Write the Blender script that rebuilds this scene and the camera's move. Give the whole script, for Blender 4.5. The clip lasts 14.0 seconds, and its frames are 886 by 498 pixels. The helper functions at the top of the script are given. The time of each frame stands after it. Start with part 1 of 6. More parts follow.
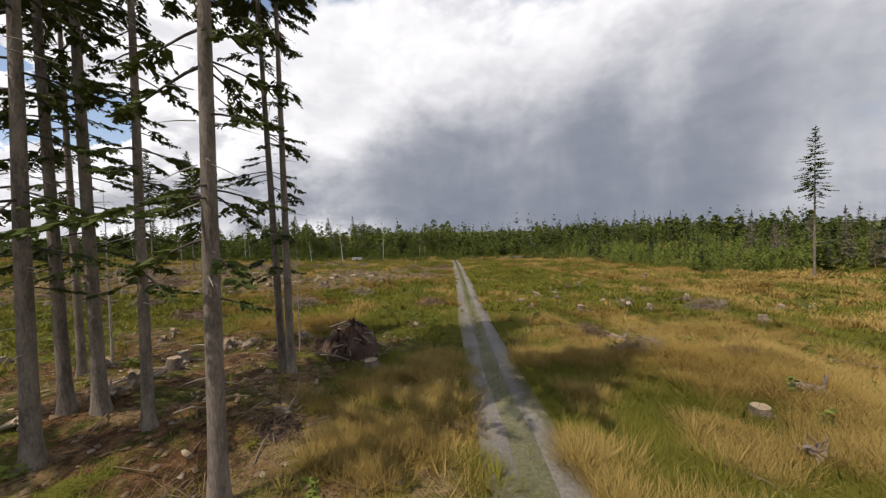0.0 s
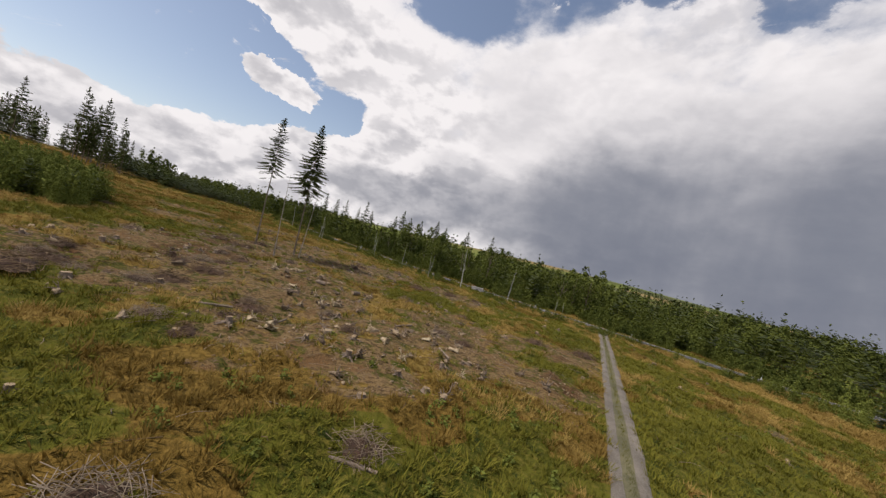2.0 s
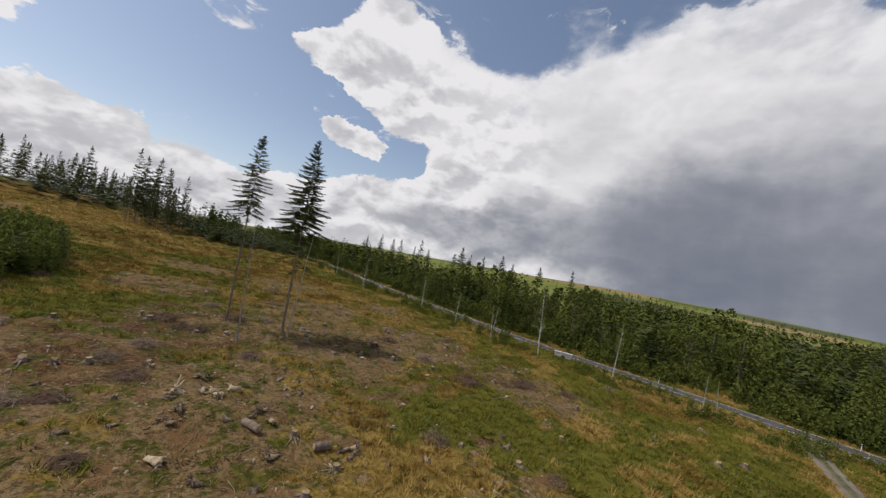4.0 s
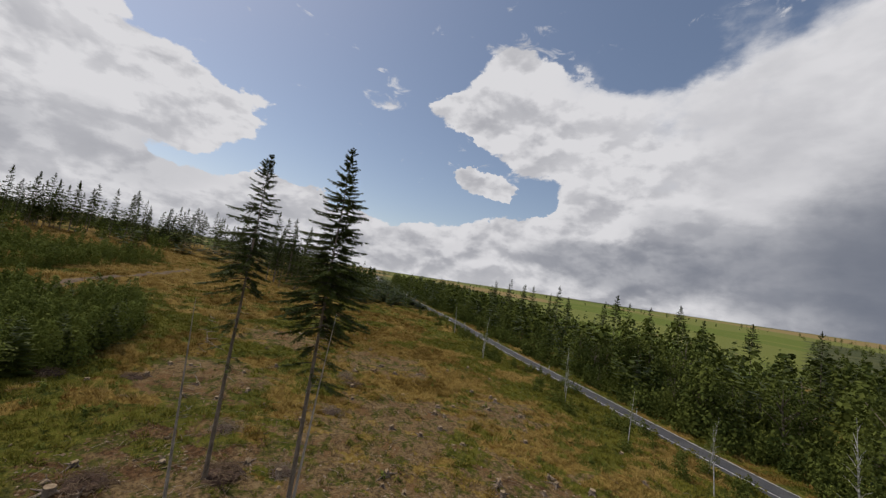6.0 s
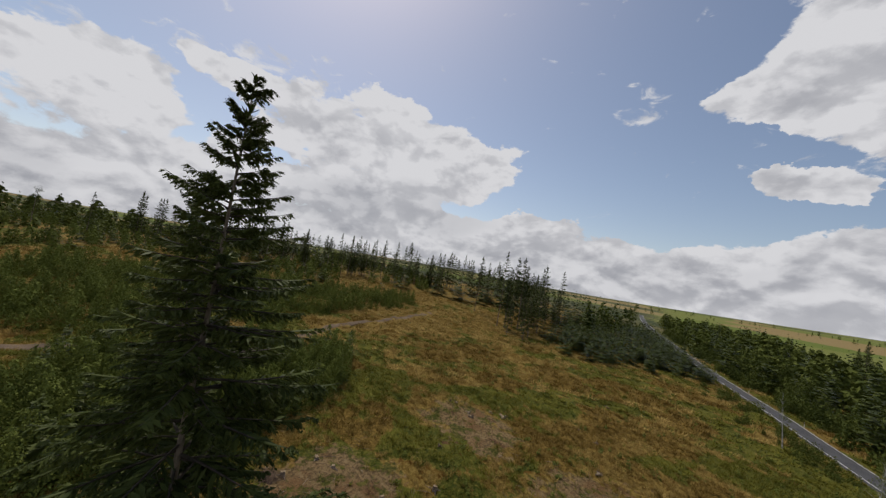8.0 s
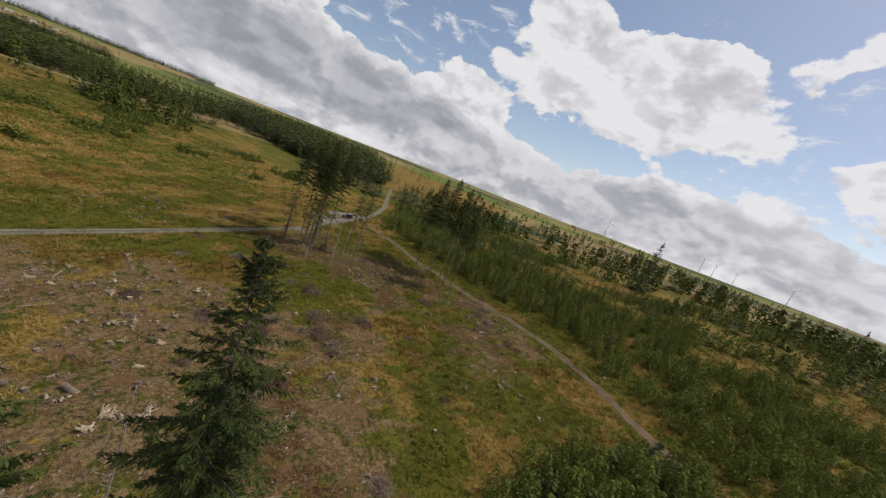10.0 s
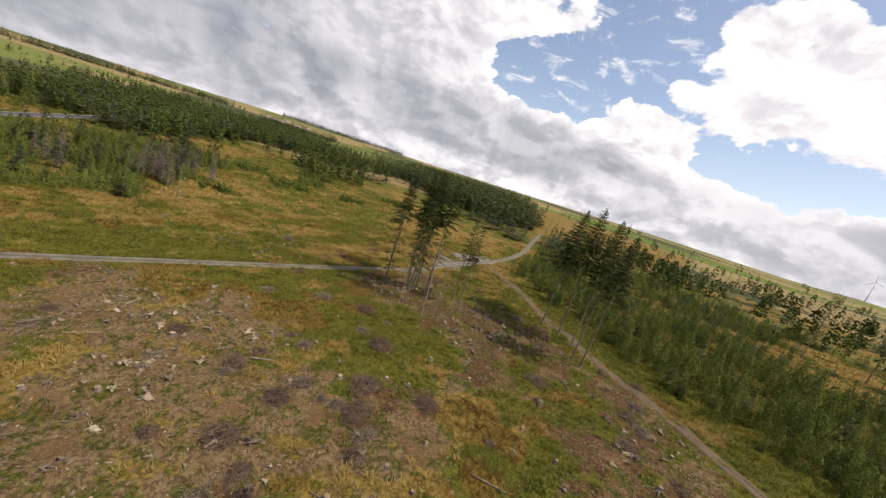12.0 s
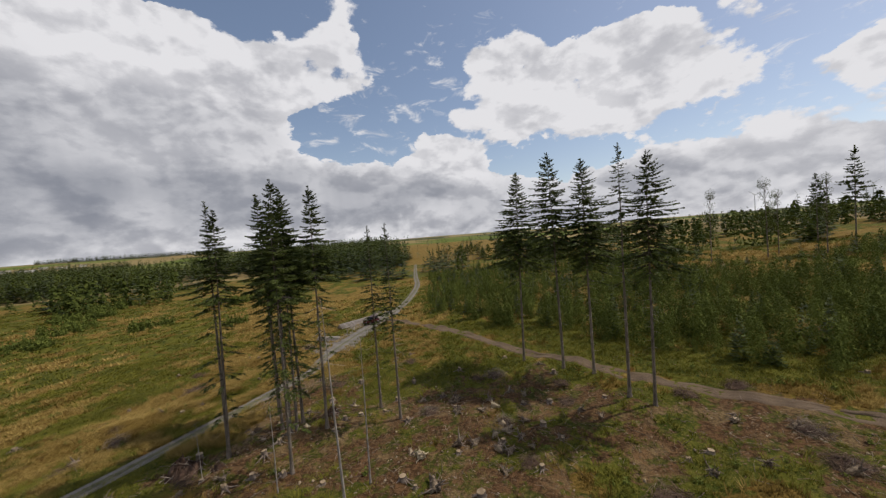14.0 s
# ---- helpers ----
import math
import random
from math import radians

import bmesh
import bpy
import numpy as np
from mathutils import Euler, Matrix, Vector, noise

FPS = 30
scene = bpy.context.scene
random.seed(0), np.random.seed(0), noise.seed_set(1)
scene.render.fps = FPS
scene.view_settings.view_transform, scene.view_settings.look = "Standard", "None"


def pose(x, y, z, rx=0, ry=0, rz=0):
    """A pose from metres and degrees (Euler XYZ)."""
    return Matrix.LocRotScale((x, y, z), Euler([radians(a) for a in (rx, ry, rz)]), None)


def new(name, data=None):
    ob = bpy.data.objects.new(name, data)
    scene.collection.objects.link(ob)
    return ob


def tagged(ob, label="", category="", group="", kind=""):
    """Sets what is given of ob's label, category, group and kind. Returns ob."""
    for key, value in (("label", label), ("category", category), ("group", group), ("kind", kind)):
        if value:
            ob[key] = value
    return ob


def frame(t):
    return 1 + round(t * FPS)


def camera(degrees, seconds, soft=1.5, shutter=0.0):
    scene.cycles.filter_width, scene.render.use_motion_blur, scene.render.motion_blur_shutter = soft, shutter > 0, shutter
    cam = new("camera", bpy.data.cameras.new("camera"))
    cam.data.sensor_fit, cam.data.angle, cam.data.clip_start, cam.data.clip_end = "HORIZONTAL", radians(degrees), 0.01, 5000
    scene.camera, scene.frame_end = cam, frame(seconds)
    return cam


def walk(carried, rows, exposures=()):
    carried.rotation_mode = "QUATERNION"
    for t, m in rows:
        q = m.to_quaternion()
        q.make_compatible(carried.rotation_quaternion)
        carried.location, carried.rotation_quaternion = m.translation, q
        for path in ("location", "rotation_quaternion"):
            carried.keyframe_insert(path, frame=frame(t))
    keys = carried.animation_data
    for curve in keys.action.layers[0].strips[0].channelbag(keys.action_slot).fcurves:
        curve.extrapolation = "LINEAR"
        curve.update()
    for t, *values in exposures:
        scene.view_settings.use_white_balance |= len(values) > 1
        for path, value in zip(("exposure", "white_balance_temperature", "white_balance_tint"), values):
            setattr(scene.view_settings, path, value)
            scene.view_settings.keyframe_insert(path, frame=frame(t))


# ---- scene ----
cam = camera(104.0, 14.0, soft=1.35, shutter=0.0)
# seconds, then x, y, z, pitch, lean and heading
PATH = [
    (0, pose(0.00, 0.00, 5.16, 88.40, 2.08, 1.40)),
    (0.5, pose(-0.00, 5.75, 5.72, 89.39, -4.93, 5.27)),
    (1, pose(-0.23, 12.33, 7.04, 88.68, -10.02, 16.28)),
    (1.5, pose(-0.89, 18.86, 8.16, 88.51, -12.84, 23.36)),
    (2, pose(-2.56, 25.44, 9.22, 89.54, -14.20, 25.02)),
    (2.2, pose(-3.38, 28.01, 9.65, 89.63, -14.26, 26.04)),
    (4.3, pose(-16.58, 53.28, 13.85, 93.13, -10.10, 38.30)),
    (4.5, pose(-18.38, 55.39, 14.21, 93.48, -9.63, 39.69)),
    (5, pose(-22.69, 60.71, 15.50, 94.51, -9.49, 44.75)),
    (5.5, pose(-27.11, 65.66, 16.76, 95.33, -9.80, 50.84)),
    (6, pose(-31.77, 70.04, 18.00, 95.23, -9.45, 58.79)),
    (6.5, pose(-36.01, 74.03, 19.04, 95.75, -9.41, 67.09)),
    (7, pose(-41.08, 77.43, 20.50, 95.31, -9.11, 76.22)),
    (7.5, pose(-46.23, 80.23, 21.85, 94.74, -9.39, 85.62)),
    (8, pose(-52.13, 81.89, 23.53, 93.53, -9.46, 99.98)),
    (8.5, pose(-57.43, 82.66, 25.13, 92.05, -13.06, 120.14)),
    (9, pose(-62.78, 82.55, 27.09, 88.96, -17.48, 149.04)),
    (9.2, pose(-64.65, 82.35, 27.76, 87.29, -18.56, 160.22)),
    (11.3, pose(-73.07, 63.54, 29.32, 69.83, -18.55, 244.36)),
    (11.5, pose(-71.71, 61.37, 28.76, 72.71, -19.12, 242.23)),
    (12, pose(-67.63, 56.48, 27.46, 76.90, -17.49, 231.27)),
    (12.5, pose(-62.27, 51.76, 25.57, 79.86, -12.05, 223.73)),
    (13, pose(-56.05, 46.50, 23.59, 82.64, -6.09, 216.96)),
    (13.5, pose(-49.40, 40.86, 21.74, 85.70, -1.20, 211.64)),
    (14, pose(-42.90, 34.75, 19.99, 88.11, 4.19, 206.41)),
]
EXPOSURE = [(0, 0.02, 6500, 12), (0.6, -0.05, 6550, 13), (1.0, -0.18, 6600, 14), (2.0, -0.24, 6650, 14), (4.3, -0.42, 6450, 12), (6.5, -0.63, 6400, 12), (9.2, -0.66, 6350, 11), (11.3, 0.10, 6600, 14), (12.2, 0.02, 6600, 14), (13, -0.23, 6500, 13), (14, -0.46, 6400, 12)]
walk(cam, PATH, EXPOSURE)

# ---- world and sun ----
SUN_AZ = 128.0      # degrees to the left of +y
SUN_EL = 57.0


def bearing(b, e):
    """The unit vector b degrees to the left of +y and e degrees up."""
    b, e = radians(b), radians(e)
    return Vector((-math.sin(b) * math.cos(e), math.cos(b) * math.cos(e), math.sin(e)))


def add_sun():
    data = bpy.data.lights.new("sun", "SUN")
    data.energy, data.angle, data.color = 3.3, radians(0.6), (1.0, 0.925, 0.83)
    ob = new("sun", data)
    ob.rotation_euler = (-bearing(SUN_AZ, SUN_EL)).to_track_quat("-Z", "Y").to_euler()


class Nodes:
    """Short calls for building a node tree."""

    def __init__(self, tree):
        self.t = tree

    def n(self, kind):
        return self.t.nodes.new(kind)

    def link(self, a, b):
        self.t.links.new(a, b)

    def put(self, socket, v):
        if isinstance(v, bpy.types.NodeSocket):
            self.link(v, socket)
        else:
            socket.default_value = v

    def math(self, op, a, b=0.0, clamp=False):
        m = self.n("ShaderNodeMath")
        m.operation, m.use_clamp = op, clamp
        self.put(m.inputs[0], a)
        self.put(m.inputs[1], b)
        return m.outputs[0]

    def vmath(self, op, a, b):
        m = self.n("ShaderNodeVectorMath")
        m.operation = op
        self.put(m.inputs[0], a)
        self.put(m.inputs[1], b)
        return m.outputs["Value"] if op == "DOT_PRODUCT" else m.outputs[0]

    def step(self, v, lo, hi, out0=0.0, out1=1.0):
        m = self.n("ShaderNodeMapRange")
        m.interpolation_type = "SMOOTHSTEP"
        self.put(m.inputs[0], v)
        for i, x in enumerate((lo, hi, out0, out1)):
            m.inputs[i + 1].default_value = x
        return m.outputs[0]

    def noise(self, vec, scale, detail=6.0, rough=0.55, distort=0.0):
        m = self.n("ShaderNodeTexNoise")
        if vec is not None:
            self.link(vec, m.inputs["Vector"])
        for k, v in (("Scale", scale), ("Detail", detail), ("Roughness", rough), ("Distortion", distort)):
            m.inputs[k].default_value = v
        return m.outputs["Fac"]

    def mix(self, f, a, b, blend="MIX"):
        m = self.n("ShaderNodeMix")
        m.data_type, m.blend_type = "RGBA", blend
        self.put(m.inputs[0], f)
        for s, v in ((m.inputs[6], a), (m.inputs[7], b)):
            self.put(s, (*v, 1.0) if isinstance(v, tuple) and len(v) == 3 else v)
        return m.outputs[2]


# Cloud banks (and, below nought, blue gaps): bearing left of +y, elevation, half width, half height in degrees, cover.
BANKS = [
    (49, 28, 12, 8, 0.46), (60, 25.5, 6, 3, 0.40), (18, 22, 26, 13, 0.50), (-12, 20, 34, 18, 0.50), (-50, 20, 40, 24, 0.50), (35, 8, 16, 9, 0.62), (4, 5, 30, 9, 0.36), (54.7, 15.6, 5.2, 1.9, 0.62),
    (60, 6, 7, 4, 0.44), (70, 4, 9, 4, 0.38), (81, 5, 8, 4, 0.40), (93, 5, 11, 5, 0.40), (52, 8, 6, 3.5, 0.38), (71, 28, 4, 1.0, 0.20),
    (109, 16, 15, 8.5, 0.52), (86, 9.8, 7, 1.7, 0.32), (99, 17, 7, 5, 0.34), (126, 19, 8, 5, 0.40), (118, 7, 24, 5, 0.38), (119, 24, 7, 2, 0.24), (150, 15, 10, 5, 0.40), (136, 22, 5, 2, 0.26),
    (169, 22, 7, 6, 0.36), (-179, 19, 13, 7, 0.50), (-165, 22, 9, 6, 0.34), (-155, 12, 6, 5, 0.50), (-112, 20, 21, 10, 0.52), (-136, 26, 9, 5, 0.44),
    (-130, 10, 22, 4, 0.46), (-92, 12, 24, 14, 0.42), (-150, 8, 20, 4, 0.32), (-118, 5, 18, 5, 0.32), (-170, 5, 40, 4.5, 0.34), (160, 6, 22, 5, 0.30),
    (74, 22, 15, 8, -0.34), (84, 32, 18, 9, -0.30), (63, 14.5, 6, 3.5, -0.26), (46, 14.4, 3.6, 2.2, -0.36), (59, 20, 5, 2.4, -0.28), (30, 34, 9, 4, -0.40), (-20, 36, 9, 5, -0.36),
    (-138, 17, 8, 2.4, -0.42), (-152, 19.5, 5, 2.5, -0.34), (-167, 11.5, 5, 1.5, -0.20), (-151, 29, 4, 4, -0.34), (-119, 32.5, 14, 3, -0.38), (158, 22, 6, 4, -0.32), (176, 31, 14, 5, -0.30), (135, 16, 4, 1.6, -0.26),
    (104, 36, 18, 9, -0.26), (60, 65, 60, 26, -0.20), (142, 33, 20, 8, -0.18),
]
# Undersides in shade, the rain cloud above all.
SHADED = [
    (-12, 5, 27, 15, 0.62), (-46, 8, 34, 18, 0.60), (2, 8, 18, 9, 0.34), (-20, 15, 30, 12, 0.20), (-12, 4, 24, 6, 0.40), (34, 6, 13, 3.5, 0.36), (24, 9, 8, 5, 0.25), (106, 9, 13, 4, 0.10), (119, 8, 9, 3, 0.08),
    (-130, 8, 24, 4.5, 0.36), (-98, 7, 16, 6, 0.44), (-86, 14, 20, 12, 0.22), (-152, 9, 5, 2, 0.22), (-112, 16, 16, 5, 0.16), (-172, 5, 34, 4, 0.16),
]
# Where thin scraps of cloud drift in the blue.
SCRAPS = [(-140, 19, 24, 6, 0.09), (-158, 27, 14, 6, 0.08), (128, 23, 16, 4, 0.17), (72, 28, 8, 2.0, 0.12), (160, 18, 12, 7, 0.12), (50, 35, 8, 3, 0.12)]
# Where the cloud is torn by rain and has no billows.
SOFT = [(25, 33, 16, 8, 0.9), (-12, 16, 34, 20, 0.9), (-50, 16, 40, 24, 0.8), (12, 24, 16, 14, 0.6)]


def add_world():
    world = bpy.data.worlds.new("sky")
    scene.world = world
    world.use_nodes = True
    N = Nodes(world.node_tree)
    N.t.nodes.clear()
    sky = N.n("ShaderNodeTexSky")
    sky.sky_type, sky.sun_disc, sky.altitude = "NISHITA", False, 500.0
    sky.air_density, sky.dust_density, sky.ozone_density = 1.0, 1.35, 2.0
    sky.sun_elevation, sky.sun_rotation = radians(SUN_EL), radians(-SUN_AZ)
    tc = N.n("ShaderNodeTexCoord").outputs["Generated"]
    d = N.vmath("NORMALIZE", tc, (0, 0, 0))
    # everything is wider than it is high, as clouds low over a horizon are
    dv = N.vmath("MULTIPLY", d, (1.0, 1.0, 1.7))

    def warp(vec, scale, amount):
        w = N.n("ShaderNodeTexNoise")
        N.link(vec, w.inputs["Vector"])
        for k, x in (("Scale", scale), ("Detail", 6.0), ("Roughness", 0.6)):
            w.inputs[k].default_value = x
        return N.vmath("MULTIPLY", N.vmath("SUBTRACT", w.outputs["Color"], (0.5, 0.5, 0.5)), (amount,) * 3)

    bent = N.vmath("NORMALIZE", N.vmath("ADD", d, warp(dv, 5.0, 0.17)), (0, 0, 0))
    sep, sep0 = N.n("ShaderNodeSeparateXYZ"), N.n("ShaderNodeSeparateXYZ")
    N.link(bent, sep.inputs[0])
    N.link(d, sep0.inputs[0])
    z = N.math("MAXIMUM", sep0.outputs[2], 0.0)
    b_deg = N.math("MULTIPLY", N.math("ARCTAN2", N.math("MULTIPLY", sep.outputs[0], -1.0), sep.outputs[1]), 180 / math.pi)
    e_deg = N.math("MULTIPLY", N.math("ARCSINE", sep.outputs[2]), 180 / math.pi)

    def lobes(rows):
        total = 0.0
        for b, e, wb, we, amp in rows:
            w = N.n("ShaderNodeMath")
            w.operation = "WRAP"
            N.link(N.math("SUBTRACT", b_deg, float(b)), w.inputs[0])
            w.inputs[1].default_value, w.inputs[2].default_value = 180.0, -180.0
            u = N.math("POWER", N.math("ABSOLUTE", N.math("DIVIDE", w.outputs[0], float(wb))), 2.0)
            v = N.math("POWER", N.math("ABSOLUTE", N.math("DIVIDE", N.math("SUBTRACT", e_deg, float(e)), float(we))), 2.0)
            total = N.math("ADD", total, N.step(N.math("ADD", u, v), 0.15, 1.7, amp, 0.0))
        return total

    def billow(vec, scale):
        vec = N.vmath("ADD", vec, warp(vec, scale * 1.5, 0.7 / scale))
        v = N.n("ShaderNodeTexVoronoi")
        v.feature, v.normalize = "SMOOTH_F1", True
        N.link(vec, v.inputs["Vector"])
        for k, x in (("Scale", scale), ("Detail", 4.0), ("Roughness", 0.55), ("Lacunarity", 2.3), ("Smoothness", 0.6)):
            v.inputs[k].default_value = x
        return N.math("SUBTRACT", 1.0, v.outputs["Distance"])

    def relief_of(vec, detail):
        return N.math("ADD", N.math("MULTIPLY", billow(vec, 7.0), 0.55), N.math("MULTIPLY", N.noise(vec, 6.5, detail, 0.58, 0.3), 0.6))

    soft = N.math("MINIMUM", lobes(SOFT), 1.0)
    shape = relief_of(dv, 9.0)
    large = N.noise(dv, 4.3, 4.0, 0.5)
    form = N.math("ADD", N.math("MULTIPLY", N.math("SUBTRACT", shape, 0.68), 1.35), N.math("MULTIPLY", N.math("SUBTRACT", large, 0.5), 1.15))
    cover = N.math("ADD", N.math("ADD", form, 0.30), lobes(BANKS))
    cover = N.math("ADD", cover, N.step(z, 0.03, 0.125, 0.46, 0.0))
    hard_a, soft_a = N.step(cover, 0.47, 0.56), N.step(cover, 0.30, 0.86)
    alpha = N.math("ADD", N.math("MULTIPLY", hard_a, N.math("SUBTRACT", 1.0, soft)), N.math("MULTIPLY", soft_a, soft))
    scraps = N.step(N.math("ADD", N.noise(N.vmath("MULTIPLY", d, (1.0, 1.0, 2.4)), 13.0, 8.0, 0.62, 0.6), lobes(SCRAPS)), 0.63, 0.80, 0.0, 0.85)
    alpha = N.math("MAXIMUM", alpha, scraps)
    thick = N.step(cover, 0.52, 1.05)
    # lit side of the billows: the same shapes taken a little nearer to the sun
    toward = bearing(SUN_AZ, 70) * 0.045
    relief = N.math("SUBTRACT", relief_of(dv, 3.0), relief_of(N.vmath("ADD", dv, tuple(toward)), 3.0))
    lit = N.math("MULTIPLY", N.step(relief, -0.10, 0.10, 0.42, -0.34), N.math("SUBTRACT", 1.0, N.math("MULTIPLY", soft, 0.75)))
    slow = N.step(N.noise(N.vmath("ADD", dv, (3.1, 1.7, 0.4)), 4.0, 4.0, 0.5), 0.32, 0.68, -0.18, 0.12)
    shade = N.math("ADD", N.math("ADD", lit, slow), N.math("ADD", N.math("MULTIPLY", thick, 0.24), N.step(z, 0.0, 0.22, 0.22, 0.0)))
    white = N.mix(N.math("MULTIPLY", shade, 1.0, True), (10.5, 10.45, 10.5), (5.0, 5.1, 5.5))
    under = N.math("MULTIPLY", lobes(SHADED), N.math("MULTIPLY", N.step(shape, 0.50, 0.90, 1.15, 0.85), N.step(N.noise(N.vmath("MULTIPLY", d, (5.0, 5.0, 1.6)), 1.3, 4.0, 0.5), 0.30, 0.70, 0.62, 1.30)))
    grey = N.mix(N.math("MULTIPLY", N.math("SUBTRACT", 1.0, N.math("EXPONENT", N.math("MULTIPLY", under, -2.1))), 0.94, True), white, (1.8, 2.08, 2.7))
    blue = N.mix(1.0, sky.outputs[0], (2.02, 1.76, 1.52), "MULTIPLY")
    col = N.mix(alpha, blue, grey)
    out = N.n("ShaderNodeOutputWorld")
    bg = N.n("ShaderNodeBackground")
    N.link(col, bg.inputs[0])
    bg.inputs[1].default_value = 0.1
    N.link(bg.outputs[0], out.inputs[0])
    world.cycles.sampling_method = "MANUAL"
    world.cycles.sample_map_resolution = 512


add_sun()
add_world()
# ---- materials ----
def material(name):
    m = bpy.data.materials.new(name)
    m.use_nodes = True
    N = Nodes(m.node_tree)
    bsdf = m.node_tree.nodes["Principled BSDF"]
    return m, N, bsdf


def bumped(N, bsdf, height, strength, distance):
    b = N.n("ShaderNodeBump")
    b.inputs["Strength"].default_value, b.inputs["Distance"].default_value = strength, distance
    N.link(height, b.inputs["Height"])
    N.link(b.outputs[0], bsdf.inputs["Normal"])


def plain(name, dark, light, scale=3.0, rough=0.85, metal=0.0, bump=0.3, distance=0.01, per_object=0.0, stretch=(1, 1, 1)):
    """A worn surface: two colours mixed at a coarse and a fine scale, with relief."""
    m, N, bsdf = material(name)
    co = N.n("ShaderNodeTexCoord").outputs["Object"]
    co = N.vmath("MULTIPLY", co, stretch)
    a, b = N.noise(co, scale, 5.0), N.noise(co, scale * 7.3, 4.0)
    f = N.math("ADD", N.math("MULTIPLY", a, 0.6), N.math("MULTIPLY", b, 0.4))
    f = N.step(f, 0.32, 0.68)
    if per_object:
        rnd = N.n("ShaderNodeObjectInfo").outputs["Random"]
        f = N.math("ADD", f, N.math("MULTIPLY", N.math("SUBTRACT", rnd, 0.5), per_object), True)
    N.link(N.mix(f, dark, light), bsdf.inputs["Base Color"])
    bsdf.inputs["Roughness"].default_value, bsdf.inputs["Metallic"].default_value = rough, metal
    if bump:
        bumped(N, bsdf, b, bump, distance)
    return m


def foliage(name, dark, light, glow=0.3, rough=0.55, patch=0.06):
    """Leaves or needles: the colour varies from piece to piece and from stand to stand; light shines through a little."""
    m, N, bsdf = material(name)
    isle = N.n("ShaderNodeNewGeometry").outputs["Random Per Island"]
    rnd = N.n("ShaderNodeObjectInfo").outputs["Random"]
    co = N.n("ShaderNodeNewGeometry").outputs["Position"]
    f = N.math("ADD", N.math("MULTIPLY", isle, 0.32), N.math("MULTIPLY", N.noise(co, patch, 4.0), 1.2))
    f = N.math("ADD", f, N.math("MULTIPLY", rnd, 0.25))
    f = N.step(f, 0.35, 1.1)
    col = N.mix(f, dark, light)
    N.link(col, bsdf.inputs["Base Color"])
    bsdf.inputs["Roughness"].default_value = rough
    bsdf.inputs["Specular IOR Level"].default_value = 0.06
    tr = N.n("ShaderNodeBsdfTranslucent")
    N.link(N.mix(0.5, col, light), tr.inputs[0])
    mix = N.n("ShaderNodeMixShader")
    mix.inputs[0].default_value = glow
    out = m.node_tree.nodes["Material Output"]
    N.link(bsdf.outputs[0], mix.inputs[1])
    N.link(tr.outputs[0], mix.inputs[2])
    N.link(mix.outputs[0], out.inputs[0])
    return m


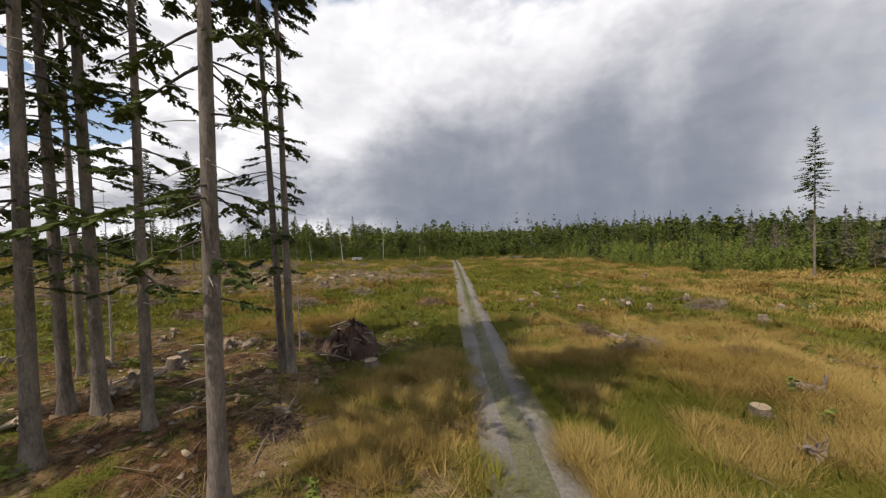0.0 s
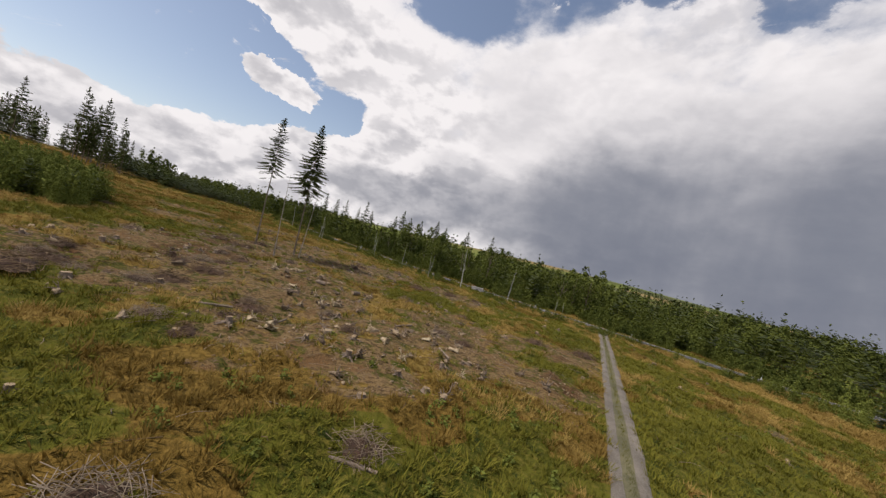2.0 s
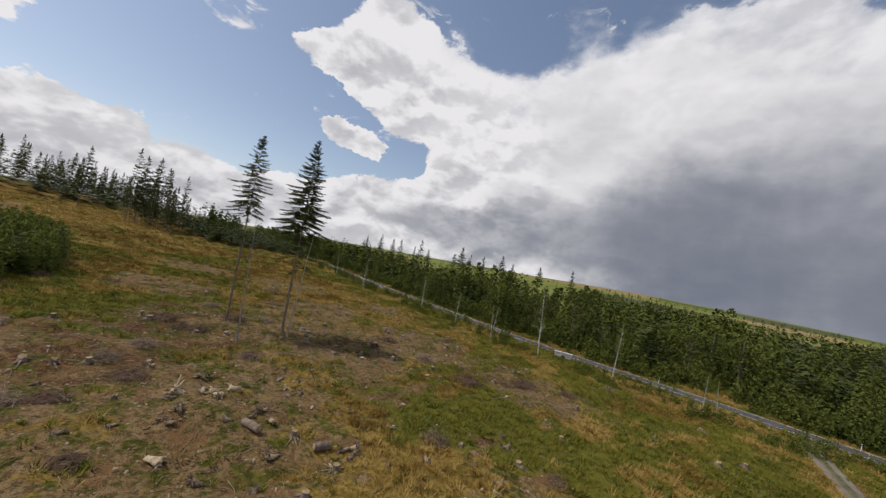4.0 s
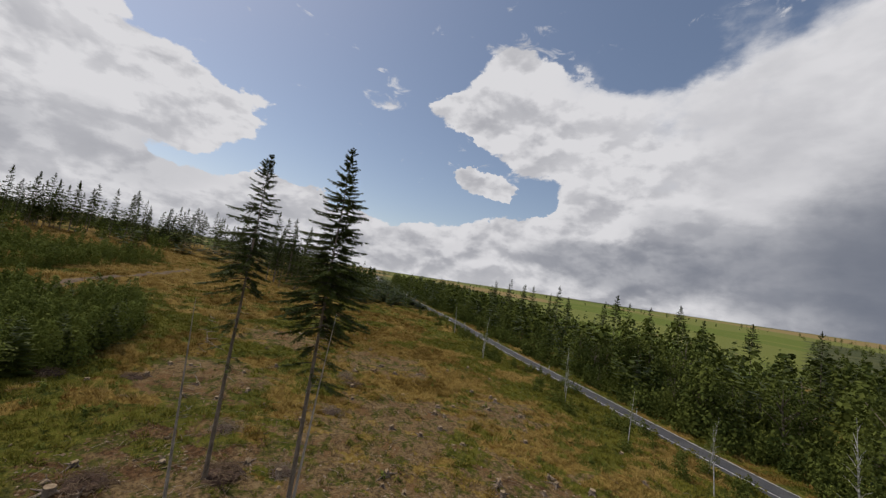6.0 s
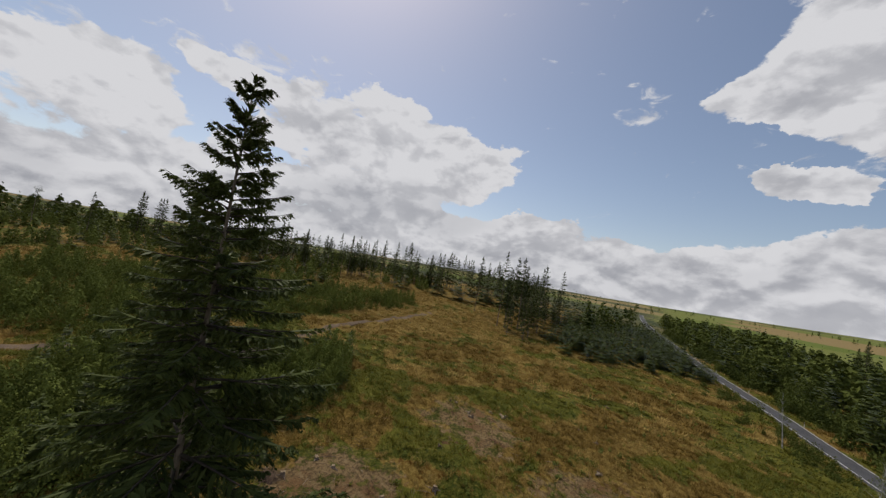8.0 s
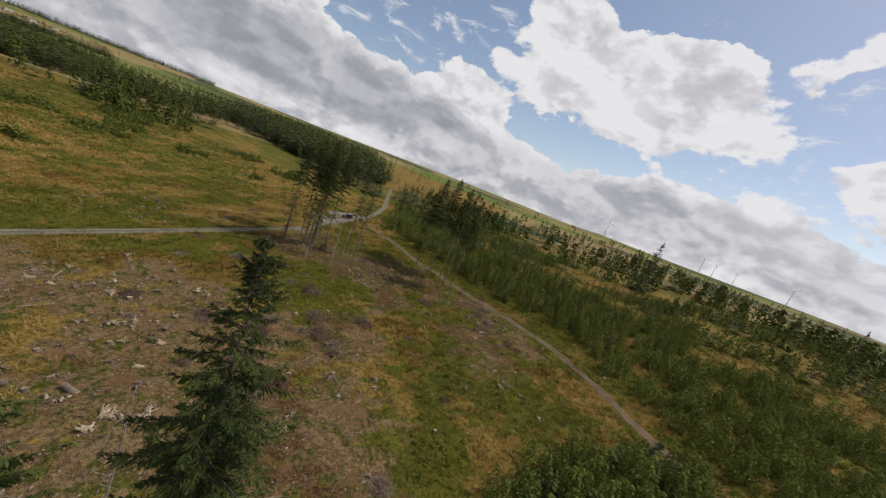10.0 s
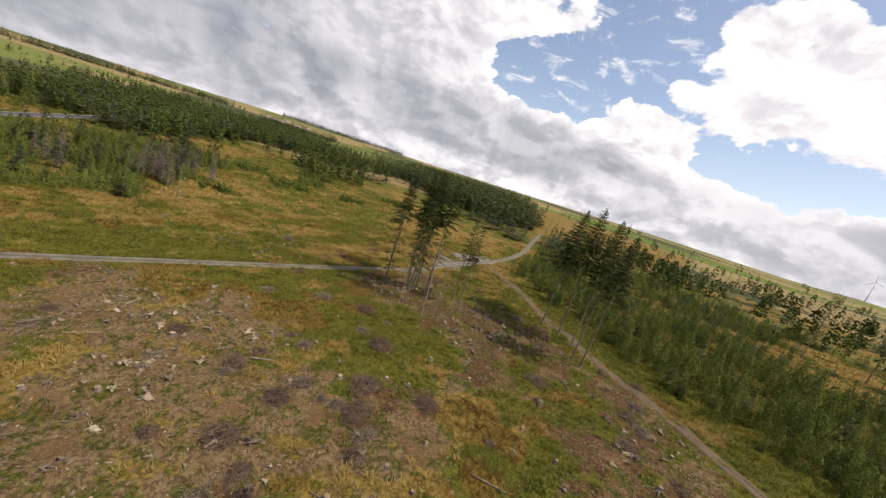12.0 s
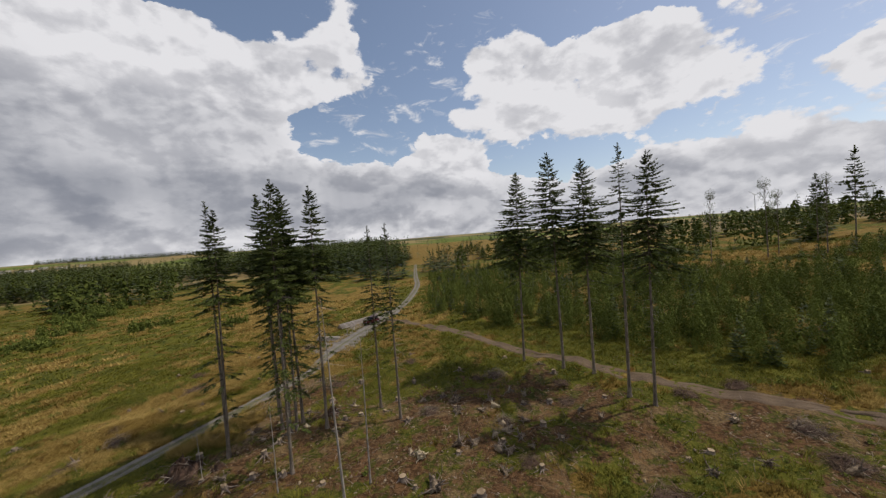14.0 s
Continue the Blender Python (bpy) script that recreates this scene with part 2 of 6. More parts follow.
def ground_material():
    """Meadow, dry grass, bare forest soil and far fields paled for haze, by the weights that the sheet carries."""
    m, N, bsdf = material("clearing")
    co = N.n("ShaderNodeNewGeometry").outputs["Position"]
    w = N.n("ShaderNodeVertexColor")
    w.layer_name = "cover"
    sep = N.n("ShaderNodeSeparateColor")
    N.link(w.outputs[0], sep.inputs[0])
    soil_w, dry_w, field_w = sep.outputs[0], sep.outputs[1], sep.outputs[2]
    rust_w = w.outputs[1]
    large, mid, fine = N.noise(co, 0.045, 5.0), N.noise(co, 0.33, 6.0, 0.6), N.noise(co, 2.6, 5.0, 0.65)
    tiny, spots = N.noise(co, 11.0, 3.0, 0.6), N.noise(co, 0.9, 5.0, 0.65)
    green = N.mix(N.step(mid, 0.40, 0.60), (0.052, 0.064, 0.008), (0.116, 0.116, 0.015))
    green = N.mix(N.step(fine, 0.44, 0.66), green, (0.160, 0.138, 0.026))
    green = N.mix(N.step(spots, 0.56, 0.66), green, (0.036, 0.050, 0.010))
    dry = N.mix(N.step(fine, 0.38, 0.62), (0.150, 0.094, 0.018), (0.285, 0.198, 0.052))
    dry = N.mix(N.step(spots, 0.52, 0.64), dry, (0.125, 0.062, 0.010))
    rusty = N.mix(N.step(fine, 0.38, 0.64), (0.106, 0.068, 0.013), (0.240, 0.154, 0.036))
    soil = N.mix(N.step(fine, 0.38, 0.60), (0.100, 0.064, 0.028), (0.236, 0.160, 0.074))
    soil = N.mix(N.step(mid, 0.50, 0.66), soil, (0.175, 0.100, 0.042))
    soil = N.mix(N.step(spots, 0.56, 0.66), soil, (0.246, 0.172, 0.082))
    soil = N.mix(N.step(tiny, 0.61, 0.72), soil, (0.31, 0.228, 0.118))
    humus = N.mix(N.step(fine, 0.40, 0.62), (0.062, 0.033, 0.014), (0.160, 0.086, 0.037))
    humus = N.mix(N.step(tiny, 0.60, 0.70), humus, (0.205, 0.142, 0.080))
    soil = N.mix(N.step(N.math("ADD", dry_w, N.math("MULTIPLY", N.math("SUBTRACT", mid, 0.5), 0.7)), 0.30, 0.06), soil, humus)
    soil = N.mix(N.step(tiny, 0.42, 0.34), soil, (0.036, 0.023, 0.014))
    moss = N.mix(N.step(fine, 0.40, 0.62), (0.046, 0.050, 0.009), (0.120, 0.105, 0.024))
    soil = N.mix(N.step(N.noise(co, 0.55, 6.0, 0.68, 0.4), 0.50, 0.58), soil, moss)
    dm = N.step(N.math("ADD", dry_w, N.math("MULTIPLY", N.math("ADD", N.math("SUBTRACT", spots, 0.5), N.math("SUBTRACT", mid, 0.5)), 0.8)), 0.46, 0.58)
    rm = N.step(N.math("ADD", rust_w, N.math("MULTIPLY", N.math("SUBTRACT", mid, 0.5), 0.9)), 0.44, 0.56)
    sm = N.step(N.math("ADD", soil_w, N.math("MULTIPLY", N.math("ADD", N.math("SUBTRACT", spots, 0.5), N.math("SUBTRACT", mid, 0.5)), 1.1)), 0.38, 0.52)
    col = N.mix(rm, N.mix(dm, green, dry), rusty)
    col = N.mix(sm, col, soil)
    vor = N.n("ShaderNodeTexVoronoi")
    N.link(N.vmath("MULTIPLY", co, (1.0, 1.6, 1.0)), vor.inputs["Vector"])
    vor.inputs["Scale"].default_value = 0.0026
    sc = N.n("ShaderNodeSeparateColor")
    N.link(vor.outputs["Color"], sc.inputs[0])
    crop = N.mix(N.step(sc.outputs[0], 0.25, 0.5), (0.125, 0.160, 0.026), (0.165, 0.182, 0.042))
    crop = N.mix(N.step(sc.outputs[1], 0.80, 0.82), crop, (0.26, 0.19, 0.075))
    # Pale tan and green fields; the greyed base puts distance haze into the colour.
    hazed_land = N.mix(N.step(large, 0.40, 0.60), (0.048, 0.064, 0.024), (0.110, 0.108, 0.042))
    hazed_land = N.mix(N.step(sc.outputs[1], 0.62, 0.64), hazed_land, (0.27, 0.205, 0.085))
    hazed_land = N.mix(N.step(sc.outputs[2], 0.64, 0.66), hazed_land, crop)
    col = N.mix(N.step(field_w, 0.15, 0.35), col, hazed_land)
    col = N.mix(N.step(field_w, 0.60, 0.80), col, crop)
    N.link(col, bsdf.inputs["Base Color"])
    bsdf.inputs["Roughness"].default_value = 0.95
    bsdf.inputs["Specular IOR Level"].default_value = 0.1
    bumped(N, bsdf, N.math("ADD", fine, N.math("MULTIPLY", tiny, 0.5)), 0.8, 0.25)
    return m


def gravel_material(name, dark, light):
    m, N, bsdf = material(name)
    co = N.n("ShaderNodeNewGeometry").outputs["Position"]
    a, b, c = N.noise(co, 0.5, 5.0), N.noise(co, 9.0, 4.0, 0.7), N.noise(co, 40.0, 2.0, 0.7)
    f = N.step(N.math("ADD", N.math("MULTIPLY", a, 0.5), N.math("MULTIPLY", b, 0.5)), 0.36, 0.64)
    col = N.mix(f, dark, light)
    col = N.mix(N.step(c, 0.60, 0.75), col, tuple(min(1.0, x * 1.5) for x in light))
    N.link(col, bsdf.inputs["Base Color"])
    bsdf.inputs["Roughness"].default_value = 0.93
    bumped(N, bsdf, N.math("ADD", b, c), 0.6, 0.03)
    return m


GROUND = ground_material()
GRAVEL = gravel_material("gravel", (0.122, 0.106, 0.083), (0.242, 0.214, 0.170))
TRACK_MIDDLE = gravel_material("worn_middle", (0.080, 0.078, 0.035), (0.180, 0.165, 0.085))
DIRT = gravel_material("packed_earth", (0.082, 0.052, 0.026), (0.160, 0.108, 0.058))
ASPHALT = gravel_material("asphalt", (0.042, 0.042, 0.044), (0.085, 0.084, 0.082))
LINE = plain("road_paint", (0.55, 0.54, 0.50), (0.80, 0.79, 0.76), 2.0, 0.7, 0.0, 0.1)
BARK = plain("spruce_bark", (0.092, 0.072, 0.052), (0.272, 0.220, 0.165), 1.6, 0.92, 0.0, 0.9, 0.04, 0.25, (2.2, 2.2, 0.7))
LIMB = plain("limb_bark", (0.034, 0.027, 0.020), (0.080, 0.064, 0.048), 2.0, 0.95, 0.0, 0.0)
DEAD = plain("bleached_wood", (0.20, 0.17, 0.14), (0.46, 0.41, 0.35), 2.0, 0.9, 0.0, 0.5, 0.02, 0.5, (2, 2, 0.6))
BIRCH = plain("birch_bark", (0.16, 0.15, 0.14), (0.74, 0.72, 0.68), 2.4, 0.8, 0.0, 0.3, 0.01, 0.0, (0.6, 0.6, 2.5))
CUT = plain("cut_wood", (0.21, 0.145, 0.08), (0.46, 0.35, 0.21), 3.0, 0.85, 0.0, 0.3, 0.01, 0.4)
STUMP = plain("stump_bark", (0.105, 0.078, 0.058), (0.30, 0.235, 0.175), 3.0, 0.95, 0.0, 0.9, 0.03, 0.5)
TORN = plain("torn_wood", (0.105, 0.072, 0.044), (0.43, 0.33, 0.205), 3.0, 0.95, 0.0, 0.8, 0.04, 0.9)
FRESH = plain("fresh_torn_wood", (0.27, 0.20, 0.115), (0.66, 0.55, 0.36), 4.0, 0.9, 0.0, 0.8, 0.03, 0.3)
ROOT = plain("root_soil", (0.040, 0.023, 0.014), (0.112, 0.064, 0.039), 2.5, 0.98, 0.0, 1.0, 0.06, 0.4)
CLOD = plain("soil_clods", (0.080, 0.048, 0.020), (0.195, 0.126, 0.055), 0.6, 0.98, 0.0, 0.6, 0.03)
TWIG = plain("dry_twigs", (0.100, 0.062, 0.033), (0.225, 0.155, 0.086), 1.0, 0.95, 0.0, 0.0, 0.01, 0.5)
PALE_TWIG = plain("bleached_sticks", (0.15, 0.112, 0.075), (0.33, 0.26, 0.18), 1.0, 0.9, 0.0, 0.0, 0.01, 0.4)
CONCRETE = plain("concrete", (0.46, 0.43, 0.39), (0.68, 0.65, 0.60), 3.0, 0.85, 0.0, 0.4, 0.01)
NEEDLES = foliage("spruce_needles", (0.018, 0.031, 0.011), (0.092, 0.112, 0.028), 0.12, 0.5, 0.3)
NEEDLES_LIGHT = foliage("low_spruce_needles", (0.024, 0.036, 0.008), (0.080, 0.098, 0.020), 0.10, 0.5, 0.3)
LEAVES = foliage("bush_leaves", (0.022, 0.040, 0.009), (0.168, 0.195, 0.040), 0.06, 0.75, 0.30)
FOREST = foliage("forest_leaves", (0.018, 0.033, 0.008), (0.112, 0.132, 0.027), 0.09, 0.75, 0.13)
BROWN = foliage("dead_foliage", (0.105, 0.085, 0.066), (0.24, 0.19, 0.15), 0.2, 0.8, 0.2)
GRASS = foliage("green_grass", (0.058, 0.070, 0.009), (0.185, 0.172, 0.026), 0.11, 0.7, 0.12)
STRAW = foliage("dry_grass", (0.185, 0.120, 0.027), (0.42, 0.300, 0.095), 0.14, 0.75, 0.12)
RUST = foliage("rust_grass", (0.108, 0.068, 0.014), (0.268, 0.180, 0.046), 0.15, 0.75, 0.14)
WHITE = plain("white_coat", (0.70, 0.70, 0.70), (0.82, 0.82, 0.82), 0.5, 0.5, 0.0, 0.0)
PAINT = plain("dark_red_paint", (0.055, 0.008, 0.010), (0.085, 0.013, 0.015), 2.0, 0.3, 0.0, 0.0)
RUBBER = plain("tyre_rubber", (0.012, 0.012, 0.012), (0.03, 0.03, 0.03), 6.0, 0.9, 0.0, 0.2)
STEEL = plain("wheel_steel", (0.45, 0.45, 0.46), (0.6, 0.6, 0.61), 4.0, 0.35, 0.9, 0.0)
GLASS = plain("dark_glass", (0.010, 0.012, 0.014), (0.020, 0.022, 0.025), 1.0, 0.08, 0.0, 0.0)
PLASTIC = plain("black_plastic", (0.02, 0.02, 0.02), (0.04, 0.04, 0.04), 5.0, 0.6, 0.0, 0.0)
LAMP_GLASS = plain("lamp_lens", (0.55, 0.55, 0.53), (0.7, 0.7, 0.68), 4.0, 0.15, 0.0, 0.0)
RED_LENS = plain("red_lens", (0.25, 0.01, 0.01), (0.35, 0.02, 0.02), 4.0, 0.2, 0.0, 0.0)
ROOFING = plain("grey_roofing", (0.26, 0.26, 0.27), (0.4, 0.4, 0.41), 0.2, 0.6, 0.0, 0.0)

# ---- mesh helpers ----


def mesh_of(name, verts, tris, mats, smooth=False, index=None):
    """A mesh from arrays of corners and triangles."""
    me = bpy.data.meshes.new(name)
    verts, tris = np.asarray(verts, np.float32), np.asarray(tris, np.int32)
    me.vertices.add(len(verts))
    me.vertices.foreach_set("co", verts.ravel())
    me.loops.add(tris.size)
    me.loops.foreach_set("vertex_index", tris.ravel())
    me.polygons.add(len(tris))
    me.polygons.foreach_set("loop_start", np.arange(0, tris.size, 3, dtype=np.int32))
    me.polygons.foreach_set("loop_total", np.full(len(tris), 3, np.int32))
    for m in mats:
        me.materials.append(m)
    if index is not None:
        me.polygons.foreach_set("material_index", np.asarray(index, np.int32))
    if smooth:
        me.polygons.foreach_set("use_smooth", np.ones(len(tris), bool))
    me.update(calc_edges=True)
    me.validate()
    return me


def thing(name, label, category, group="", kind=""):
    return tagged(new(name), label, category, group, kind)


def part(name, me, parent, label="", at=None):
    ob = new(name, me)
    ob.parent = parent
    if at is not None:
        ob.matrix_basis = at
    if label:
        tagged(ob, label)
    return ob


def merge(pieces):
    """Several (verts, tris) as one."""
    vs, ts, n = [], [], 0
    for v, t in pieces:
        vs.append(v)
        ts.append(t + n)
        n += len(v)
    return np.concatenate(vs), np.concatenate(ts)


def tube(points, radii, sides=7, cap=True):
    """A round limb along points, with a radius at each."""
    points, radii = np.asarray(points, float), np.asarray(radii, float)
    n = len(points)
    tang = np.gradient(points, axis=0)
    tang /= np.linalg.norm(tang, axis=1)[:, None] + 1e-9
    ref = np.where(np.abs(tang[:, 2:3]) > 0.9, np.array([[1.0, 0, 0]]), np.array([[0, 0, 1.0]]))
    a = np.cross(tang, ref)
    a /= np.linalg.norm(a, axis=1)[:, None] + 1e-9
    b = np.cross(tang, a)
    ang = np.linspace(0, 2 * np.pi, sides, endpoint=False)
    ring = a[:, None] * np.cos(ang)[None, :, None] + b[:, None] * np.sin(ang)[None, :, None]
    v = (points[:, None] + ring * radii[:, None, None]).reshape(-1, 3)
    t = []
    for i in range(n - 1):
        for j in range(sides):
            k = (j + 1) % sides
            p, q, r, s = i * sides + j, i * sides + k, (i + 1) * sides + k, (i + 1) * sides + j
            t += [(p, q, r), (p, r, s)]
    if cap:
        v = np.concatenate([v, points[:1], points[-1:]])
        for j in range(sides):
            k = (j + 1) % sides
            t += [(n * sides, k, j), (n * sides + 1, (n - 1) * sides + j, (n - 1) * sides + k)]
    return v, np.array(t)


def box(cx, cy, cz, sx, sy, sz, taper=1.0):
    v = []
    for z in (-1, 1):
        f = taper if z > 0 else 1.0
        for y in (-1, 1):
            for x in (-1, 1):
                v.append((cx + x * sx / 2 * f, cy + y * sy / 2 * f, cz + z * sz / 2))
    t = [(0, 2, 1), (1, 2, 3), (4, 5, 6), (5, 7, 6), (0, 1, 4), (1, 5, 4), (2, 6, 3), (3, 6, 7), (0, 4, 2), (2, 4, 6), (1, 3, 5), (3, 7, 5)]
    return np.array(v, float), np.array(t)


def bevelled(name, pieces, mats, width=0.02):
    """Boxes given as (verts, tris) with their edges rounded off."""
    v, t = merge(pieces)
    bm = bmesh.new()
    vs = [bm.verts.new(p) for p in v]
    for f in t:
        bm.faces.new([vs[i] for i in f])
    bmesh.ops.dissolve_limit(bm, angle_limit=0.02, verts=bm.verts, edges=bm.edges)
    bmesh.ops.bevel(bm, geom=[e for e in bm.edges if len(e.link_faces) == 2 and e.calc_face_angle(0) > 0.4], offset=width, segments=2, affect="EDGES", clamp_overlap=True)
    me = bpy.data.meshes.new(name)
    bm.to_mesh(me)
    bm.free()
    for m in mats:
        me.materials.append(m)
    return me


def spread(v, t, xyz, turn, size, lean=None):
    """Copies of one piece of geometry, joined: places (n, 3), turns about z, sizes (n,) or (n, 3)."""
    n, k = len(xyz), len(v)
    size = np.asarray(size, float)
    size = np.repeat(size[:, None], 3, 1) if size.ndim == 1 else size
    p = v[None] * size[:, None]
    if lean is not None:
        p[..., 0] += p[..., 2] * lean[:, 0:1]
        p[..., 1] += p[..., 2] * lean[:, 1:2]
    c, s = np.cos(turn)[:, None], np.sin(turn)[:, None]
    out = np.stack([p[..., 0] * c - p[..., 1] * s, p[..., 0] * s + p[..., 1] * c, p[..., 2]], -1) + xyz[:, None]
    tri = t[None] + (np.arange(n) * k)[:, None, None]
    return out.reshape(-1, 3), tri.reshape(-1, 3)


def near_line(x, y, line):
    """The distance of points from a line of corners."""
    best = np.full(np.shape(x), 1e9)
    for (ax, ay), (bx, by) in zip(line[:-1], line[1:]):
        dx, dy = bx - ax, by - ay
        f = np.clip(((x - ax) * dx + (y - ay) * dy) / (dx * dx + dy * dy), 0, 1)
        best = np.minimum(best, np.hypot(x - ax - f * dx, y - ay - f * dy))
    return best


def inside(x, y, poly):
    hit = np.zeros(np.shape(x), bool)
    for (ax, ay), (bx, by) in zip(poly, poly[1:] + poly[:1]):
        cross = ((ay > y) != (by > y)) & (x < (bx - ax) * (y - ay) / (by - ay + 1e-12) + ax)
        hit ^= cross
    return hit


def wave(x, y, size, seed):
    """Smooth unevenness between about -1 and 1, with no grid to it."""
    r = np.random.default_rng(seed)
    z = 0.0
    for i in range(6):
        a, ph, f = r.uniform(0, 2 * np.pi), r.uniform(0, 6.28), r.uniform(0.6, 1.7) / size
        z = z + np.sin((x * np.cos(a) + y * np.sin(a)) * f * 6.28 + ph)
    return z / 3.0


def smooth(v, lo, hi):
    t = np.clip((v - lo) / (hi - lo), 0, 1)
    return t * t * (3 - 2 * t)


# ---- the lie of the land ----
TRACK = [(2.2, -5), (1.7, 7), (1.4, 26), (1.5, 55), (1.3, 90), (1.0, 108), (0.8, 127)]
TRACK_SOUTH = [(2.2, -5), (4.6, -9), (7.2, -16), (9.4, -26), (12.2, -39), (15.0, -51), (22, -68), (34, -93), (51, -119), (82, -170), (112, -220)]
EARTH_TRACK = [(11, -36), (1.5, -34.5), (-16.2, -26), (-25.0, -20.2), (-31.3, -17.6), (-41.5, -12.3), (-49, -9.2), (-56, -7.2), (-63, -4.8), (-71, -0.5), (-78, 4.8), (-86, 12.5), (-93, 20.5), (-105, 33), (-118.5, 41), (-136, 42.2), (-148, 49), (-180, 58)]
SKID = [(-33, -12), (-36, 12), (-40, 18), (-43, 30), (-46, 42), (-44, 58)]
HIGHWAY = [(-620, 290), (-420, 220), (-300, 185), (-220, 164), (-171, 154), (-139, 148.5), (-122, 146), (-102, 142.5), (-78, 139), (-60, 135), (-42, 132.3), (-28, 131.5), (-15, 131), (-5, 130.3), (10, 128), (26, 124.7), (43, 122), (59, 118.5), (100, 106), (220, 68), (420, 10)]
SOIL = [(-43, 62, 13), (-36, 58, 11), (-30, 54, 9), (-54, 56, 12), (-60, 66, 12), (-53, 47, 9), (-62, 84, 13), (-50, 95, 14), (-47, 80, 12), (-21, 52, 9), (-17, 47, 6), (-14, 60, 9), (-18, 70, 10), (-5, 60, 6), (-3, 76, 6), (-38, 44, 9), (-45, 36, 8), (-43, 48, 6), (-12, 11, 12), (-24, 6, 12), (-33, 8, 9), (-38, -1, 9), (-62, 76, 13), (-42, 17, 5), (-64, 20, 7), (-60, 2, 8), (-54, -3, 7), (-44, 2, 6), (-58, 14, 6), (-66, 6, 7), (-30, 96, 9), (-92, 97, 9), (-84, 70, 9), (-105, 80, 8), (-72, 108, 7), (-4, 2, 7), (-72, 93, 8), (-47, 38, 6), (-25, 44, 6)]
RUSTY = [(-22, 33, 5), (-18, 28.5, 5), (-18, 35, 5), (-15.5, 42, 4), (-10, 45, 5), (-15, 35, 5), (-8, 55.5, 4), (-3, 55, 4), (-12, 48, 4), (-54, 30, 3), (-52, 24, 3), (-52, 17, 3), (-18, 40, 5), (-12, 42, 5), (-36, 72, 4), (-97, 67, 6), (-104, 88, 8), (-138, 98, 9), (-142, 79, 9), (-134, 70, 7), (-152, 130, 8), (-100, 112, 7), (-149, 47, 6), (-138, 112, 9), (-120, 104, 7), (-112, 98, 6), (-125, 84, 6), (-84, 100, 6), (-76, 86, 6), (-58, -8, 4), (-10, 22, 4), (-116, 114, 6), (-128, 120, 6)]
LUSH = [(-12, 37, 3), (-10, 40, 3), (-37, 32, 7), (-25, 29, 5), (-5, 46, 3), (8, 60, 8), (-25, 22, 6), (-29, 25, 7), (-32, 21, 5), (-20, 31, 3), (-43, 39, 4), (-43, 19, 4), (-31, 77, 5), (-45, -20, 7), (-115, 135, 14), (-75, 128, 13), (6, 45, 6), (-97, 76, 5), (-120, 94, 5), (-112, 120, 6), (-66, 45, 5), (-59, -2, 4), (-43, 4, 4), (-3, 21, 4), (-70, 58, 4)]


def ground_z(x, y):
    x, y = np.asarray(x, float), np.asarray(y, float)
    u, v = np.clip(x, -150, 120) / 100, np.clip(y, -100, 190) / 100
    z = -0.16 - 3.40 * u - 2.03 * v + 1.42 * u * u + 1.82 * u * v + 0.41 * v * v
    r = np.hypot(x + 30, y - 50)
    calm = smooth(np.minimum(np.minimum(near_line(x, y, TRACK), near_line(x, y, TRACK_SOUTH)), near_line(x, y, HIGHWAY)), 2.0, 7.0)
    z = z + calm * (0.16 * wave(x, y, 6.0, 3) + 0.28 * wave(x, y, 19.0, 4)) * (1 - smooth(r, 250, 500))
    away = np.degrees(np.arctan2(-(x + 30), y - 50))
    south = np.exp(-((np.mod(away + 150 + 180, 360) - 180) / 26.0) ** 2)
    z = z + smooth(r, 260, 620) * 9 * south
    z = z + 8.5 * smooth(r, 95, 280) * np.exp(-((away - 95) / 36.0) ** 2)
    hills = 1.0 + 0.35 * np.sin(np.radians(away) * 3 + 1.0) + 0.22 * np.sin(np.radians(away) * 7 + 2.0)
    z = z + smooth(r, 900, 2800) * 24 * hills + smooth(r, 240, 600) * 6 * np.exp(-((away - 25) / 30.0) ** 2)
    z = z + smooth(r, 600, 2400) * (24 * np.exp(-((away - 8) / 32.0) ** 2) + 16 * np.exp(-((np.mod(away + 358, 360) - 180) / 22.0) ** 2))
    return z


def on_ground(x, y, dz=0.0):
    x, y = np.asarray(x, float), np.asarray(y, float)
    return np.stack([x, y, ground_z(x, y) + dz], -1)


def graded(lo, hi, fine, far):
    """Even steps from lo to hi, then wider and wider ones out to far."""
    core = np.arange(lo, hi + fine / 2, fine)
    steps = np.cumsum(fine * 1.16 ** np.arange(1, 80))
    out = steps[steps < far]
    return np.concatenate([(lo - out)[::-1], core, hi + out])


def soil_weight(x, y):
    w = np.zeros(np.shape(x))
    for cx, cy, r in SOIL:
        w = np.maximum(w, 0.70 * (1 - smooth(np.hypot(x - cx, y - cy), r * 0.3, r * 1.4)))
    return np.maximum(w, 0.7 * (1 - smooth(near_line(x, y, SKID), 0.8, 3.0)))


def patches(x, y, rows):
    w = np.zeros(np.shape(x))
    for cx, cy, r in rows:
        w = np.maximum(w, 0.85 * (1 - smooth(np.hypot(x - cx, y - cy), r * 0.35, r * 1.35)))
    return w


GOLDEN = [(-126, -47, 9), (-138, -43, 8), (-149, -40, 9), (-160, -24, 8), (-168, -10, 8), (-196, 20, 11), (-218, 34, 12), (-226, 62, 13), (-230, 94, 11), (-255, 116, 13), (-66, -93, 8), (-80, -82, 9), (-94, -68, 8), (-82, -104, 14), (-100, -112, 12), (-72, -122, 10), (-118, -150, 18), (-160, -180, 22), (-70, -262, 26), (-30, -290, 24)]


